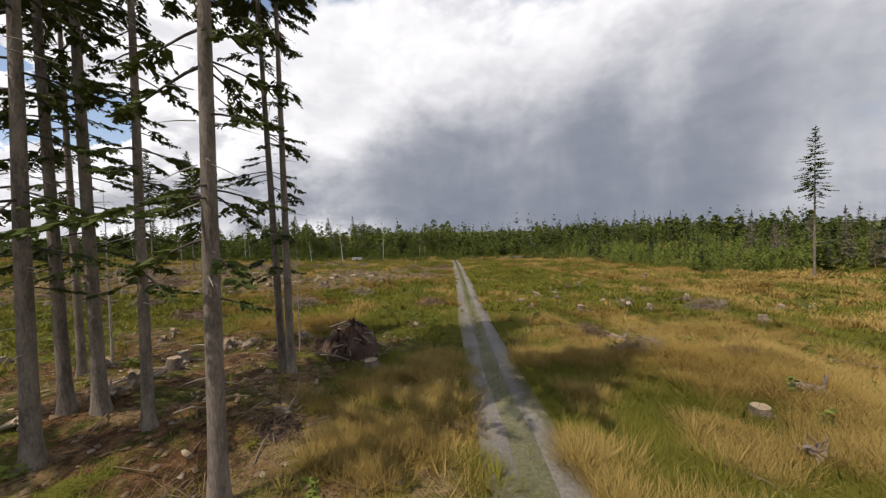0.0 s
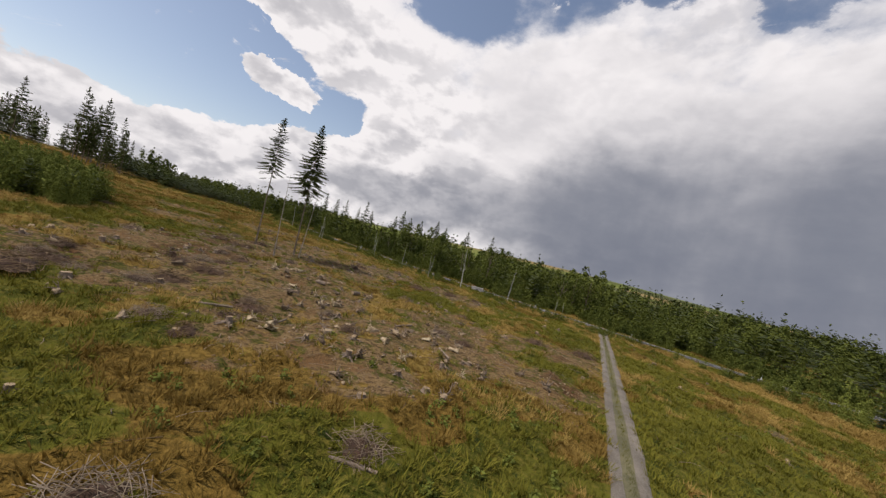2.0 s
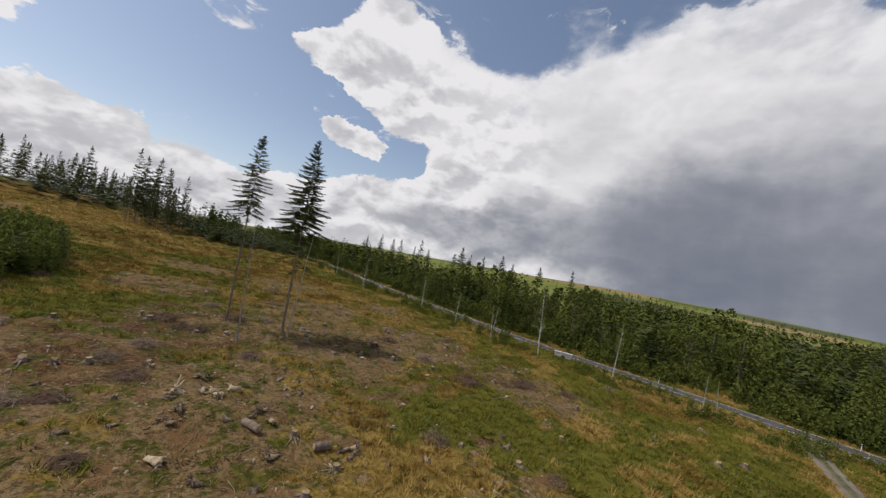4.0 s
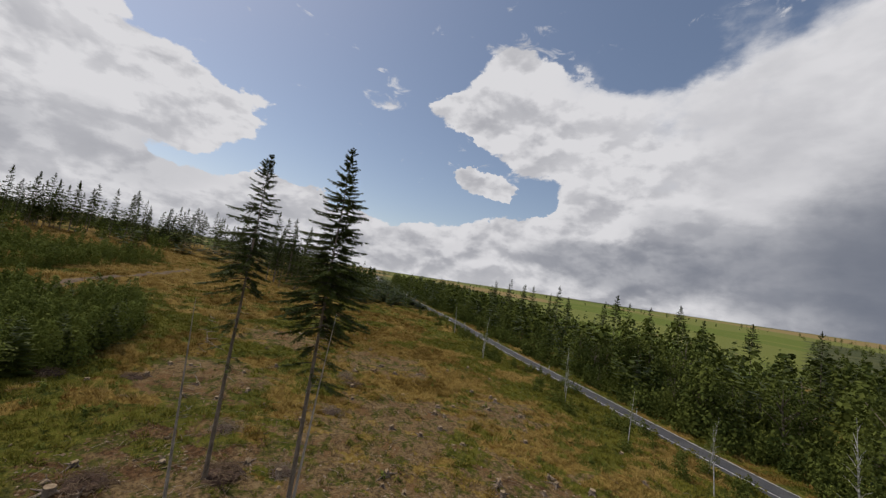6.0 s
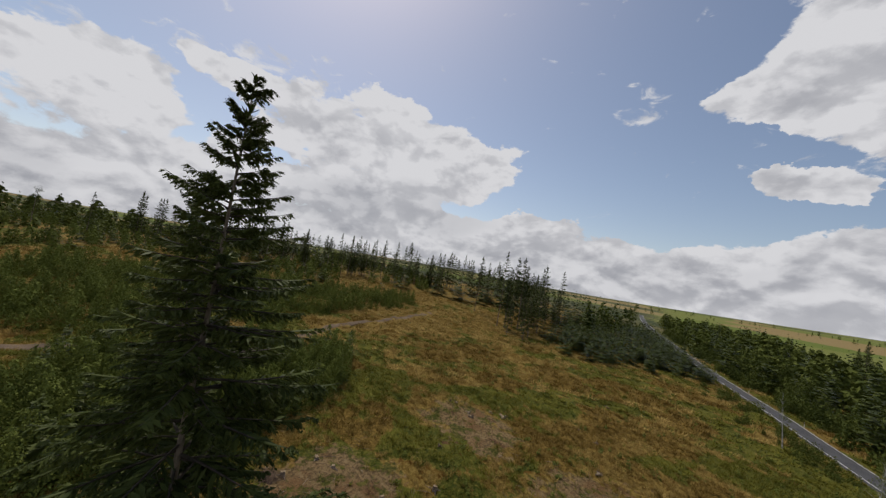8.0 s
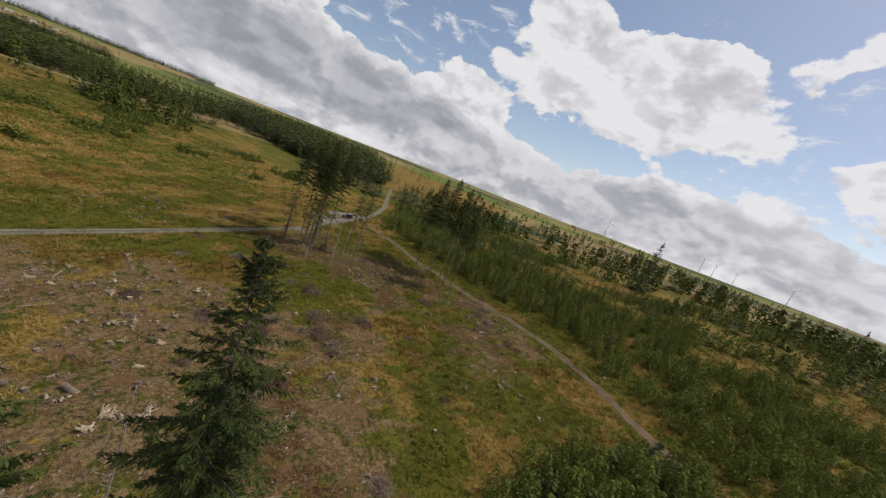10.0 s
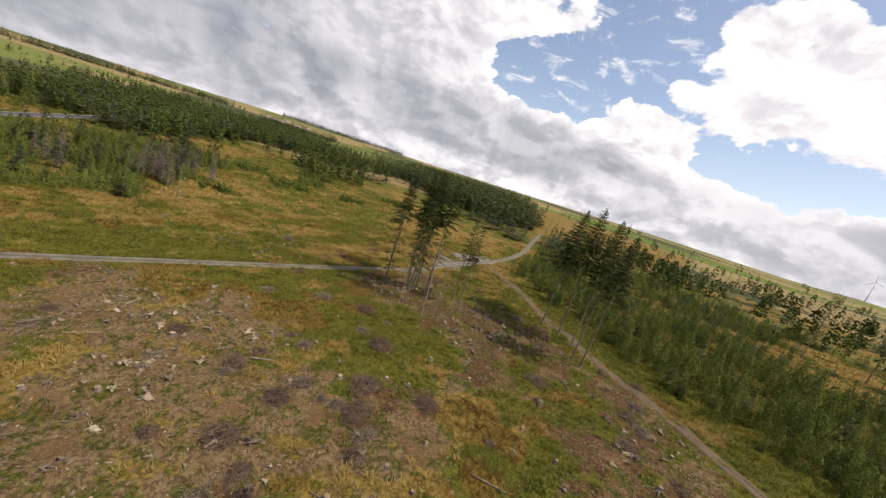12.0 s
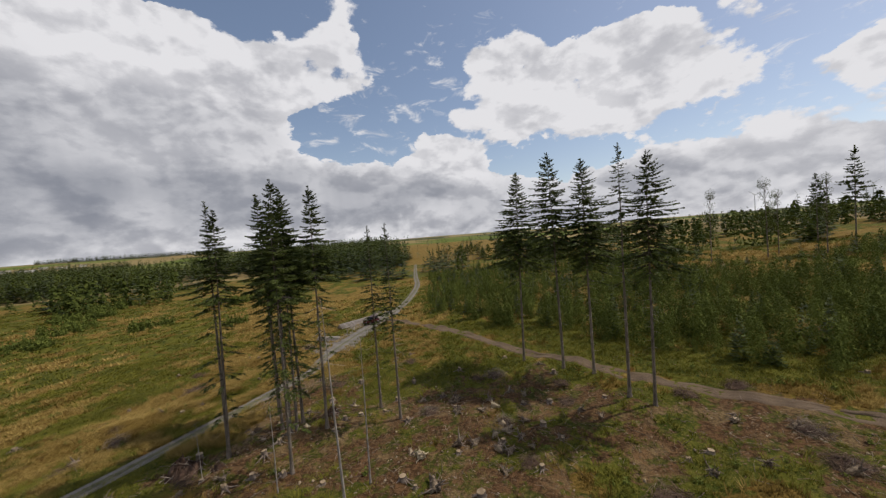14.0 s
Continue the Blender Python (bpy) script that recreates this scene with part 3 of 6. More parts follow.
def rust_weight(x, y):
    w = np.maximum(patches(x, y, RUSTY), np.clip(0.10 + 0.4 * wave(x, y, 17.0, 15), 0, 0.38))
    return np.clip(w - patches(x, y, LUSH), 0, 1)


def dry_weight(x, y):
    w = 0.36 + 0.34 * wave(x, y, 26.0, 11) + 0.25 * wave(x, y, 90.0, 12)
    w = w + 0.45 * (1 - smooth(np.hypot((x - 11) / 1.0, (y - 17) / 1.3), 4, 14))
    w = w + 0.35 * np.exp(-((x - 40) / 22.0) ** 2 - ((y - 45) / 20.0) ** 2) + 0.5 * np.exp(-((x + 110) / 35.0) ** 2 - ((y - 100) / 22.0) ** 2)
    w = w + 0.45 * smooth(-x, 135, 165) * (y < 130)
    w = w + 0.3 * np.exp(-((x - 50) / 40.0) ** 2 - ((y + 50) / 50.0) ** 2)
    w = w - 0.55 * np.exp(-((x + 24) / 9.0) ** 2 - ((y - 26) / 7.0) ** 2) - 0.4 * np.exp(-((x - 14) / 8.0) ** 2 - ((y - 34) / 8.0) ** 2)
    w = w - 0.45 * np.exp(-((x + 58) / 13.0) ** 2 - ((y - 24) / 17.0) ** 2)
    w = np.where(soil_weight(x, y) > 0.1, w + 0.25, w) - 1.2 * np.exp(-((x + 34) / 36.0) ** 2 - ((y - 4) / 17.0) ** 2) * (soil_weight(x, y) > 0.1) - 0.8 * np.exp(-((x + 62) / 9.0) ** 2 - ((y - 62) / 9.0) ** 2)
    return np.clip(np.maximum(w, 1.1 * patches(x, y, GOLDEN)) - 0.7 * patches(x, y, LUSH), 0, 1)


def patchy(x, y, seed):
    """Unevenness of a few metres' size, the same for the sheet and for what grows on it."""
    return 0.40 * wave(x, y, 2.6, seed) + 0.50 * wave(x, y, 6.0, seed + 1) + 0.45 * wave(x, y, 14.0, seed + 2)


def soil_cover(x, y):
    return np.clip(soil_weight(x, y) + 0.40 * patchy(x, y, 201) * (soil_weight(x, y) > 0.02), 0, 1)


def dry_cover(x, y):
    return np.clip(dry_weight(x, y) + 0.52 * patchy(x, y, 211), 0, 1)


def rust_cover(x, y):
    return np.clip(rust_weight(x, y) + 0.42 * patchy(x, y, 221), 0, 1)


def add_ground():
    xs, ys = graded(-165, 110, 1.25, 3600), graded(-120, 175, 1.25, 3600)
    gx, gy = np.meshgrid(xs, ys)
    x, y = gx.ravel(), gy.ravel()
    v = on_ground(x, y)
    nx, ny = len(xs), len(ys)
    i = (np.arange(ny - 1)[:, None] * nx + np.arange(nx - 1)[None]).ravel()
    t = np.concatenate([np.stack([i, i + 1, i + nx + 1], 1), np.stack([i, i + nx + 1, i + nx], 1)])
    me = mesh_of("ground", v, t, [GROUND], True)
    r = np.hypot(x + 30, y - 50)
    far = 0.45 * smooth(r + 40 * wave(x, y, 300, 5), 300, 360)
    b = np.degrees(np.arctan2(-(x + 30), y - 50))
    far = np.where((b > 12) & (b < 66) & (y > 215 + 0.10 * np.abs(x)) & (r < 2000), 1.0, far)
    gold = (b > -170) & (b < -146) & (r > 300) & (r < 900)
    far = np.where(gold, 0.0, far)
    cover = me.color_attributes.new("cover", "FLOAT_COLOR", "POINT")
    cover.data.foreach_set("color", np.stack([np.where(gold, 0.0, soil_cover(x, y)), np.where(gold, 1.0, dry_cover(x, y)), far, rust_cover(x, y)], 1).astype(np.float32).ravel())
    tagged(new("ground", me), "clear-felled ground with green and dry grass and bare soil", "ground", kind="structure")


def resample(line, step):
    line = np.array(line, float)
    # round the corners off, then take even steps
    for _ in range(3):
        a, b = line[:-1] * 0.75 + line[1:] * 0.25, line[:-1] * 0.25 + line[1:] * 0.75
        line = np.concatenate([line[:1], np.stack([a, b], 1).reshape(-1, 2), line[-1:]])
    s = np.concatenate([[0], np.cumsum(np.linalg.norm(np.diff(line, axis=0), axis=1))])
    q = np.arange(0, s[-1], step)
    return np.stack([np.interp(q, s, line[:, 0]), np.interp(q, s, line[:, 1])], 1)


def strip(name, line, profile, mat, step, wobble=0.0, seed=1):
    """A ribbon of ground laid along a line: profile is rows of (offset, height)."""
    p = resample(line, step)
    d = np.gradient(p, axis=0)
    d /= np.linalg.norm(d, axis=1)[:, None]
    side = np.stack([d[:, 1], -d[:, 0]], 1)
    off = np.array([o for o, _ in profile])
    hgt = np.array([h for _, h in profile])
    rr = np.random.default_rng(seed)
    jit = rr.normal(0, wobble, (len(p), len(off)))
    jit = sum(np.roll(jit, q, 0) for q in range(7)) / 2.6
    o = off[None] + jit
    x, y = p[:, 0:1] + side[:, 0:1] * o, p[:, 1:2] + side[:, 1:2] * o
    z = ground_z(x, y) + hgt[None]
    v = np.stack([x, y, z], -1).reshape(-1, 3)
    m, k = len(p), len(off)
    i = (np.arange(m - 1)[:, None] * k + np.arange(k - 1)[None]).ravel()
    t = np.concatenate([np.stack([i, i + k + 1, i + 1], 1), np.stack([i, i + k, i + k + 1], 1)])
    return mesh_of(name, v, t, [mat], True)


def add_roads():
    rut = [(-1.22, -0.03), (-1.02, 0.05), (-0.75, 0.045), (-0.46, 0.055), (-0.30, 0.0)]
    for name, line in (("road", TRACK), ("road", TRACK_SOUTH)):
        road = thing(name, "pale gravel forest track with two wheel ruts", "track", kind="structure")
        part("wheel_rut", strip("rut", line, rut, GRAVEL, 0.6, 0.045, 3), road)
        part("wheel_rut", strip("rut", line, [(-o, h) for o, h in rut[::-1]], GRAVEL, 0.6, 0.045, 4), road)
        part("gravel_bed", strip("bed", line, [(-0.40, 0.035), (0.0, 0.075), (0.40, 0.035)], TRACK_MIDDLE, 0.6, 0.06, 5), road)
    turnout = thing("turnout", "worn gravel turnout beside the forest track", "track", kind="structure")
    part("gravel_bed", strip("bed", [(6.5, -13), (10.5, -23), (13.2, -33), (16, -46)], [(-4.4, -0.03), (-3.6, 0.035), (0, 0.05), (3.6, 0.035), (4.4, -0.03)], GRAVEL, 0.8, 0.2, 8), turnout)
    earth = thing("earth_track", "brown earth track with worn wheel ruts", "track", kind="structure")
    part("wheel_rut", strip("rut", EARTH_TRACK, [(-1.10, -0.03), (-0.90, 0.05), (-0.45, 0.045), (-0.22, 0.0)], DIRT, 0.8, 0.10, 6), earth)
    part("wheel_rut", strip("rut", EARTH_TRACK, [(0.22, 0.0), (0.45, 0.045), (0.90, 0.05), (1.10, -0.03)], DIRT, 0.8, 0.10, 7), earth)
    part("worn_middle", strip("bed", EARTH_TRACK, [(-0.30, 0.015), (0.0, 0.03), (0.30, 0.015)], DIRT, 0.8, 0.08, 9), earth)
    high = thing("highway", "grey asphalt country road with white edge lines", "road", kind="structure")
    part("carriageway", strip("asphalt", HIGHWAY, [(-2.7, -0.15), (-2.25, 0.22), (-1.2, 0.27), (0, 0.29), (1.2, 0.27), (2.25, 0.22), (2.7, -0.15)], ASPHALT, 2.0), high)
    for s in (-1, 1):
        part("edge_line", strip("line", HIGHWAY, [(s * 2.02 - 0.09, 0.242), (s * 2.02 + 0.09, 0.242)], LINE, 2.0), high, "white painted edge line")


# ---- trees ----
def trunk_geo(h, r, seed, sides=9, lean=0.012, flare=1.0):
    rr = np.random.default_rng(seed)
    z = np.concatenate([[-0.3, 0.0, 0.25, 0.7], np.linspace(1.6, h, 12)])
    f = np.clip(z / h, 0, 1)
    rad = r * (1 - 0.93 * f ** 1.15)
    rad[:4] *= 1 + flare * np.array([0.9, 0.55, 0.28, 0.10])
    b = rr.normal(0, lean, 2)
    wob = np.cumsum(rr.normal(0, 0.02, (len(z), 2)), 0) * (h / 25.0)
    pts = np.stack([b[0] * z + wob[:, 0] * f, b[1] * z + wob[:, 1] * f, z], 1)
    return pts, rad


def spruce_geo(h, base, reach, seed, branches=110, twigs=26, fine=1.0, sparse=4, low=0.3, droop=0.32, gaps=0.0, sprigs=0):
    """A spruce: (trunk), (branch wood), (needles). Sparse limbs from low * h up to base, a full crown above."""
    rr = np.random.default_rng(seed)
    pts, rad = trunk_geo(h, 0.0058 * h + 0.02, seed)
    wood, blades = [], []
    tier = np.arange(branches) // 6
    span = (h - base) / (branches / 6.0)
    zs = np.concatenate([rr.uniform(low * h, base, sparse), np.minimum(base + (h - base) * (tier * 6.0 / branches) ** 0.93 + rr.normal(0, 0.42, branches) * span, h - 0.1)])
    sky = rr.uniform(0, 6.28)
    bx = lambda z: np.array([np.interp(z, pts[:, 2], pts[:, 0]), np.interp(z, pts[:, 2], pts[:, 1]), z])
    side_bias = rr.uniform(0, 6.28)
    for i, z in enumerate(zs):
        f = (z - base) / (h - base)
        az = rr.uniform(0, 6.28) if i < sparse else (i - sparse) % 6 * 1.047 + (i - sparse) // 6 * 0.7 + rr.uniform(-0.35, 0.35)
        if f < 0:
            L = reach * rr.uniform(0.30, 0.72)
        else:
            L = reach * (1 - f) ** 0.86 * rr.uniform(0.48, 1.18) * min(1.0, 0.62 + f * 3.0) + 0.12
        L *= 1 + 0.16 * math.cos(az - side_bias)
        if (gaps and rr.random() < gaps) or (f > 0.88 and rr.random() < (0.1 if sprigs else 0.3)):
            continue
        out = np.array([math.cos(az), math.sin(az), 0.0])
        lat = np.array([-out[1], out[0], 0.0])
        rise = float(np.interp(f, (0.0, 0.3, 0.7, 0.9, 1.0), (-0.12, 0.0, 0.16, 0.5, 0.9)))
        k = np.linspace(0, 1, 6)
        sag = rise * k - droop * (1 - 0.6 * max(f, 0)) * k ** 2 + 0.16 * k ** 4
        line = bx(z) + out * (L * k)[:, None] + np.array([0, 0, 1.0]) * (L * sag)[:, None]
        wood.append(tube(line, np.linspace(0.012 * L + 0.010, 0.004, 6), 3, False))
        n = max(5, int(twigs * (0.35 + 0.65 * L / reach) * (0.6 if f < 0 else 1.0)))
        s = rr.uniform(0.16 if f > 0.2 else 0.34, 1.0, n)
        sg = rr.choice([-1.0, 1.0], n)
        start = np.stack([np.interp(s, k, line[:, a]) for a in range(3)], 1)
        tl = (0.08 + 0.36 * L * (1.12 - s)) * rr.uniform(0.6, 1.2, n) * 0.62 + 0.07
        ahead = rr.uniform(0.45, 0.95, n)
        dirn = out[None] * ahead[:, None] + lat[None] * (sg * rr.uniform(0.55, 1.0, n))[:, None] + np.array([[0, 0, 1.0]]) * rr.normal(-0.28, 0.18, n)[:, None]
        dirn /= np.linalg.norm(dirn, axis=1)[:, None]
        wd = rr.uniform(0.045, 0.085, n) * (1.0 / fine) * (0.7 + 0.25 * L)
        wv = np.cross(dirn, rr.normal(0, 1, (n, 3)) * 0.6 + np.array([0, 0, 1.0]))
        wv /= np.linalg.norm(wv, axis=1)[:, None] + 1e-9
        tip = start + dirn * tl[:, None] + np.array([0, 0, -0.10]) * tl[:, None]
        mid = start + dirn * (tl * 0.45)[:, None]
        q = np.stack([start, mid + wv * wd[:, None], tip, mid - wv * wd[:, None]], 1)
        blades.append(q)
        # side sprigs that hang a little from each twig
        for g in range(sprigs):
            u = (g + rr.uniform(0.2, 0.9, n)) / sprigs
            p0 = start + (tip - start) * u[:, None]
            turn = np.where(rr.random(n) < 0.5, -1.0, 1.0)[:, None]
            flat = np.cross(dirn, np.array([0, 0, 1.0]))
            sd = dirn * 0.55 + flat * turn * 0.75 + np.array([0, 0, -1.0]) * rr.uniform(0.05, 0.75, (n, 1))
            sl = (tl * rr.uniform(0.28, 0.50, n) * (1.15 - 0.6 * u))[:, None]
            p1 = p0 + sd * sl
            pm = p0 + sd * sl * 0.45
            sw = np.cross(sd, wv) * (wd * 0.8)[:, None]
            blades.append(np.stack([p0, pm + sw, p1, pm - sw], 1))
        # a tuft along the limb itself
        e = np.stack([line[3], line[4] + lat * 0.03, line[5] + out * 0.10, line[4] - lat * 0.03])[None]
        blades.append(e)
    # needles along the leader
    n = 90
    az, up = rr.uniform(0, 6.28, n), rr.uniform(0.0, 1.0, n)
    p0 = np.array([bx(h - 0.02 - 1.7 * k) for k in up])
    o = np.stack([np.cos(az), np.sin(az), np.full(n, 0.9)], 1)
    lt = np.stack([-np.sin(az), np.cos(az), np.zeros(n)], 1) * 0.035 / min(fine, 1.0)
    ln = (0.10 + 0.16 * up)[:, None] * rr.uniform(0.7, 1.3, (n, 1))
    blades.append(np.stack([p0, p0 + o * ln * 0.5 + lt, p0 + o * ln, p0 + o * ln * 0.5 - lt], 1))
    q = np.concatenate(blades)
    v = q.reshape(-1, 3)
    a = np.arange(len(q))[:, None] * 4
    t = np.concatenate([a + np.array([0, 1, 2]), a + np.array([0, 2, 3])])
    return tube(pts, rad, 10), merge(wood), (v, t)


def stubs_geo(h, top, seed, n=26):
    """Short dead limbs on the clear part of a trunk."""
    rr = np.random.default_rng(seed)
    out = []
    for _ in range(n):
        z, az = rr.uniform(0.08 * h, top), rr.uniform(0, 6.28)
        L = rr.uniform(0.25, 1.1) * (0.5 + z / top)
        d = np.array([math.cos(az), math.sin(az), rr.uniform(-0.35, 0.15)])
        r0 = 0.0055 * (h - z)
        k = np.array([0, 0.5, 1.0])[:, None]
        out.append(tube(np.array([0, 0, z]) + d * (r0 * 0.5 + L * k) + np.array([0, 0, -0.12]) * L * k ** 2, [0.018, 0.012, 0.005], 3, False))
    return merge(out)


def spruce(kind, h, base, reach, seed, label, group, **how):
    """Builds a spruce once and keeps it as a pattern: a list of (part, mesh)."""
    tr, wd, nd = spruce_geo(h, base, reach, seed, **how)
    st = stubs_geo(h, base, seed + 50)
    return dict(h=h, label=label, group=group, parts=[
        ("trunk", mesh_of("trunk", *tr, [BARK], True), ""),
        ("deadwood", mesh_of("deadwood", *st, [DEAD]), "bare grey dead limbs"),
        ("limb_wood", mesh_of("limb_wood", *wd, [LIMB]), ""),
        ("crown", mesh_of("crown", *nd, [how_mat(kind)]), "dark green needle crown"),
    ])


def how_mat(kind):
    return NEEDLES_LIGHT if kind == "light" else NEEDLES


def plant(pattern, x, y, turn=0.0, size=1.0, tilt=(0.0, 0.0), name="spruce_tree", category="spruce"):
    ob = thing(name, pattern["label"], category, pattern["group"])
    for nm, me, lb in pattern["parts"]:
        piece = part(nm, me, ob, lb)
        if nm in ("deadwood", "limb_wood", "crown"):
            tagged(piece, kind="stuff")
    ob.matrix_basis = pose(x, y, float(ground_z(x, y)), tilt[0], tilt[1], math.degrees(turn)) @ Matrix.Scale(size, 4)
    return ob


def pole_pattern(h, r, seed, label, group, mat, limbs=14):
    pts, rad = trunk_geo(h, r, seed, lean=0.02)
    return dict(h=h, label=label, group=group, parts=[
        ("trunk", mesh_of("trunk", *tube(pts, rad, 8), [mat], True), ""),
        ("deadwood", mesh_of("deadwood", *stubs_geo(h, h * 0.97, seed + 9, limbs), [mat]), "")])


def add_big_trees():
    s_label = "tall spruce with a bare grey trunk on bare forest soil"
    a = spruce("dark", 26.5, 15.0, 3.5, 21, s_label, "spruces beside the forest track", branches=160, twigs=62, fine=1.35, sparse=38, low=0.16, sprigs=3)
    b = spruce("dark", 25.0, 15.5, 3.0, 22, s_label, "spruces beside the forest track", branches=130, twigs=58, fine=1.35, sparse=40, low=0.15, sprigs=3)
    c = spruce("dark", 27.0, 16.5, 3.2, 23, s_label, "spruces beside the forest track", branches=140, twigs=58, fine=1.35, sparse=36, low=0.17, sprigs=3)
    for i, (x, y, s, tx, ty) in enumerate([(-10.1, 7.8, 1.0, 0, 0), (-11.4, 9.7, 0.97, 0, 0), (-10.7, 10.0, 1.0, 0, 0), (-8.8, 9.5, 0.92, 0, 0), (-5.0, 6.9, 1.02, 0, 0),
                                           (-7.5, 14.7, 0.98, 0, 0), (-15.9, 14.2, 0.95, 0, 0), (-14.1, 8.1, 0.96, 0, 0)]):
        plant((a, b, c, b, a, b, b, c)[i], x, y, 1.3 * i, s, (tx, ty))
    thin = spruce("dark", 25.5, 19.0, 1.5, 31, "slender spruce twin trunk with a thin crown", "spruces beside the forest track", branches=60, twigs=20, sparse=16, low=0.35)
    plant(thin, -7.0, 14.4, 0.5, 1.0, (0, 0.4))
    low = spruce("light", 21.5, 9.5, 2.3, 33, "spruce with a long narrow crown on bare soil", "spruces beside the forest track", branches=130, twigs=26, sparse=6, low=0.2)
    plant(low, -17.1, 2.5, 0.2)
    plant(low, -20.7, 3.8, 2.2, 1.0)
    pole = pole_pattern(15.5, 0.10, 35, "thin dead spruce pole with broken limbs", "dead poles", DEAD, 30)
    for i, (x, y, s) in enumerate([(-23.9, 16.1, 1.0), (-24.2, 13.5, 0.8), (-16.8, 16.4, 0.55), (-8.0, 17.5, 0.35)]):
        plant(pole, x, y, i * 1.1, s, (1.5 * i - 2, 1.0), "dead_pole", "dead tree")
    d_label = "tall spruce with a full pointed crown beside the earth track"
    d1 = spruce("dark", 27.5, 14.0, 5.3, 41, d_label, "spruces by the earth track", branches=230, twigs=56, fine=0.9, sparse=8, low=0.4)
    d2 = spruce("dark", 29.0, 16.0, 4.8, 42, d_label, "spruces by the earth track", branches=210, twigs=52, fine=0.9, sparse=8, low=0.45)
    d3 = spruce("dark", 26.0, 17.0, 2.4, 43, "slender spruce with a thin crown", "spruces by the earth track", branches=90, twigs=32, sparse=8, low=0.4)
    plant(d1, -30.0, -15.0, 0.3)
    plant(d2, -36.0, -11.8, 1.3, 0.97)
    plant(d1, -39.7, -11.2, 2.4, 0.97)
    plant(d3, -43.4, -4.9, 0.4)
    plant(d2, -45.6, -4.1, 3.3, 0.86)
    one = spruce("dark", 21.5, 11.5, 2.6, 45, "lone spruce with a bare pale trunk above scrub", "", branches=126, twigs=40, sparse=5, low=0.4)
    plant(one, 50.0, 49.0, 0.7, 0.96)
    big = spruce("dark", 28.0, 13.5, 4.4, 51, "tall spruce with a dense crown standing on the clearing", "pair of spruces", branches=300, twigs=92, fine=2.2, sparse=24, low=0.30, droop=0.34, sprigs=4, gaps=0.24)
    gap = spruce("dark", 27.6, 16.0, 3.7, 52, "tall spruce with a ragged open crown on the clearing", "pair of spruces", branches=200, twigs=76, fine=2.3, sparse=24, low=0.34, droop=0.34, sprigs=4, gaps=0.26)
    plant(big, -58.1, 76.4, 0.4, (26.9 - float(ground_z(-58.1, 76.4))) / 28.0)
    plant(gap, -62.9, 71.2, 1.9, (25.7 - float(ground_z(-62.9, 71.2))) / 27.6)
    dead = pole_pattern(17.5, 0.13, 55, "thin dead spruce trunk without bark", "dead poles", DEAD, 44)
    plant(dead, -55.3, 69.5, 0.0, 0.84, (0.0, 0.0), "dead_pole", "dead tree")
    plant(dead, -56.4, 76.2, 1.5, 0.84, (0.5, 0.4), "dead_pole", "dead tree")


# ---- leafy growth ----
def leaf_cloud(n, size, clumps, seed, flat=0.5):
    """Leaves round clumps (x, y, z, radius, height): small four-cornered blades at all angles."""
    rr = np.random.default_rng(seed)
    cl = np.array(clumps, float)
    w = cl[:, 3] ** 2
    pick = rr.choice(len(cl), n, p=w / w.sum())
    d = rr.normal(0, 1, (n, 3))
    d /= np.linalg.norm(d, axis=1)[:, None]
    rad = rr.uniform(0.45, 1.0, n) ** 0.5
    c = cl[pick, :3] + d * np.stack([cl[pick, 3], cl[pick, 3], cl[pick, 4]], 1) * rad[:, None]
    a = rr.normal(0, 1, (n, 3))
    a /= np.linalg.norm(a, axis=1)[:, None]
    b = np.cross(a, d + rr.normal(0, flat, (n, 3)))
    b /= np.linalg.norm(b, axis=1)[:, None] + 1e-9
    s = size * rr.uniform(0.6, 1.3, (n, 1))
    q = np.stack([c - a * s, c + b * s * 0.55, c + a * s, c - b * s * 0.55], 1)
    v = q.reshape(-1, 3)
    i = np.arange(n)[:, None] * 4
    return v, np.concatenate([i + np.array([0, 1, 2]), i + np.array([0, 2, 3])])


def bush_geo(seed, n=330, size=0.105):
    """An upright leafy bush of several stems, one metre high."""
    rr = np.random.default_rng(seed)
    clumps = []
    for _ in range(5):
        a, r, top = rr.uniform(0, 6.28), rr.uniform(0.05, 0.38), rr.uniform(0.62, 1.0)
        for z in (0.14, 0.36, 0.58, 0.80, 0.95):
            if z < top + 0.05:
                q = r * (0.6 + 0.5 * z)
                clumps.append((q * math.cos(a) + rr.normal(0, 0.04), q * math.sin(a) + rr.normal(0, 0.04), z * top, 0.20 * (1.15 - z) + 0.045, 0.13))
    return leaf_cloud(n, size * 0.5, clumps, seed)


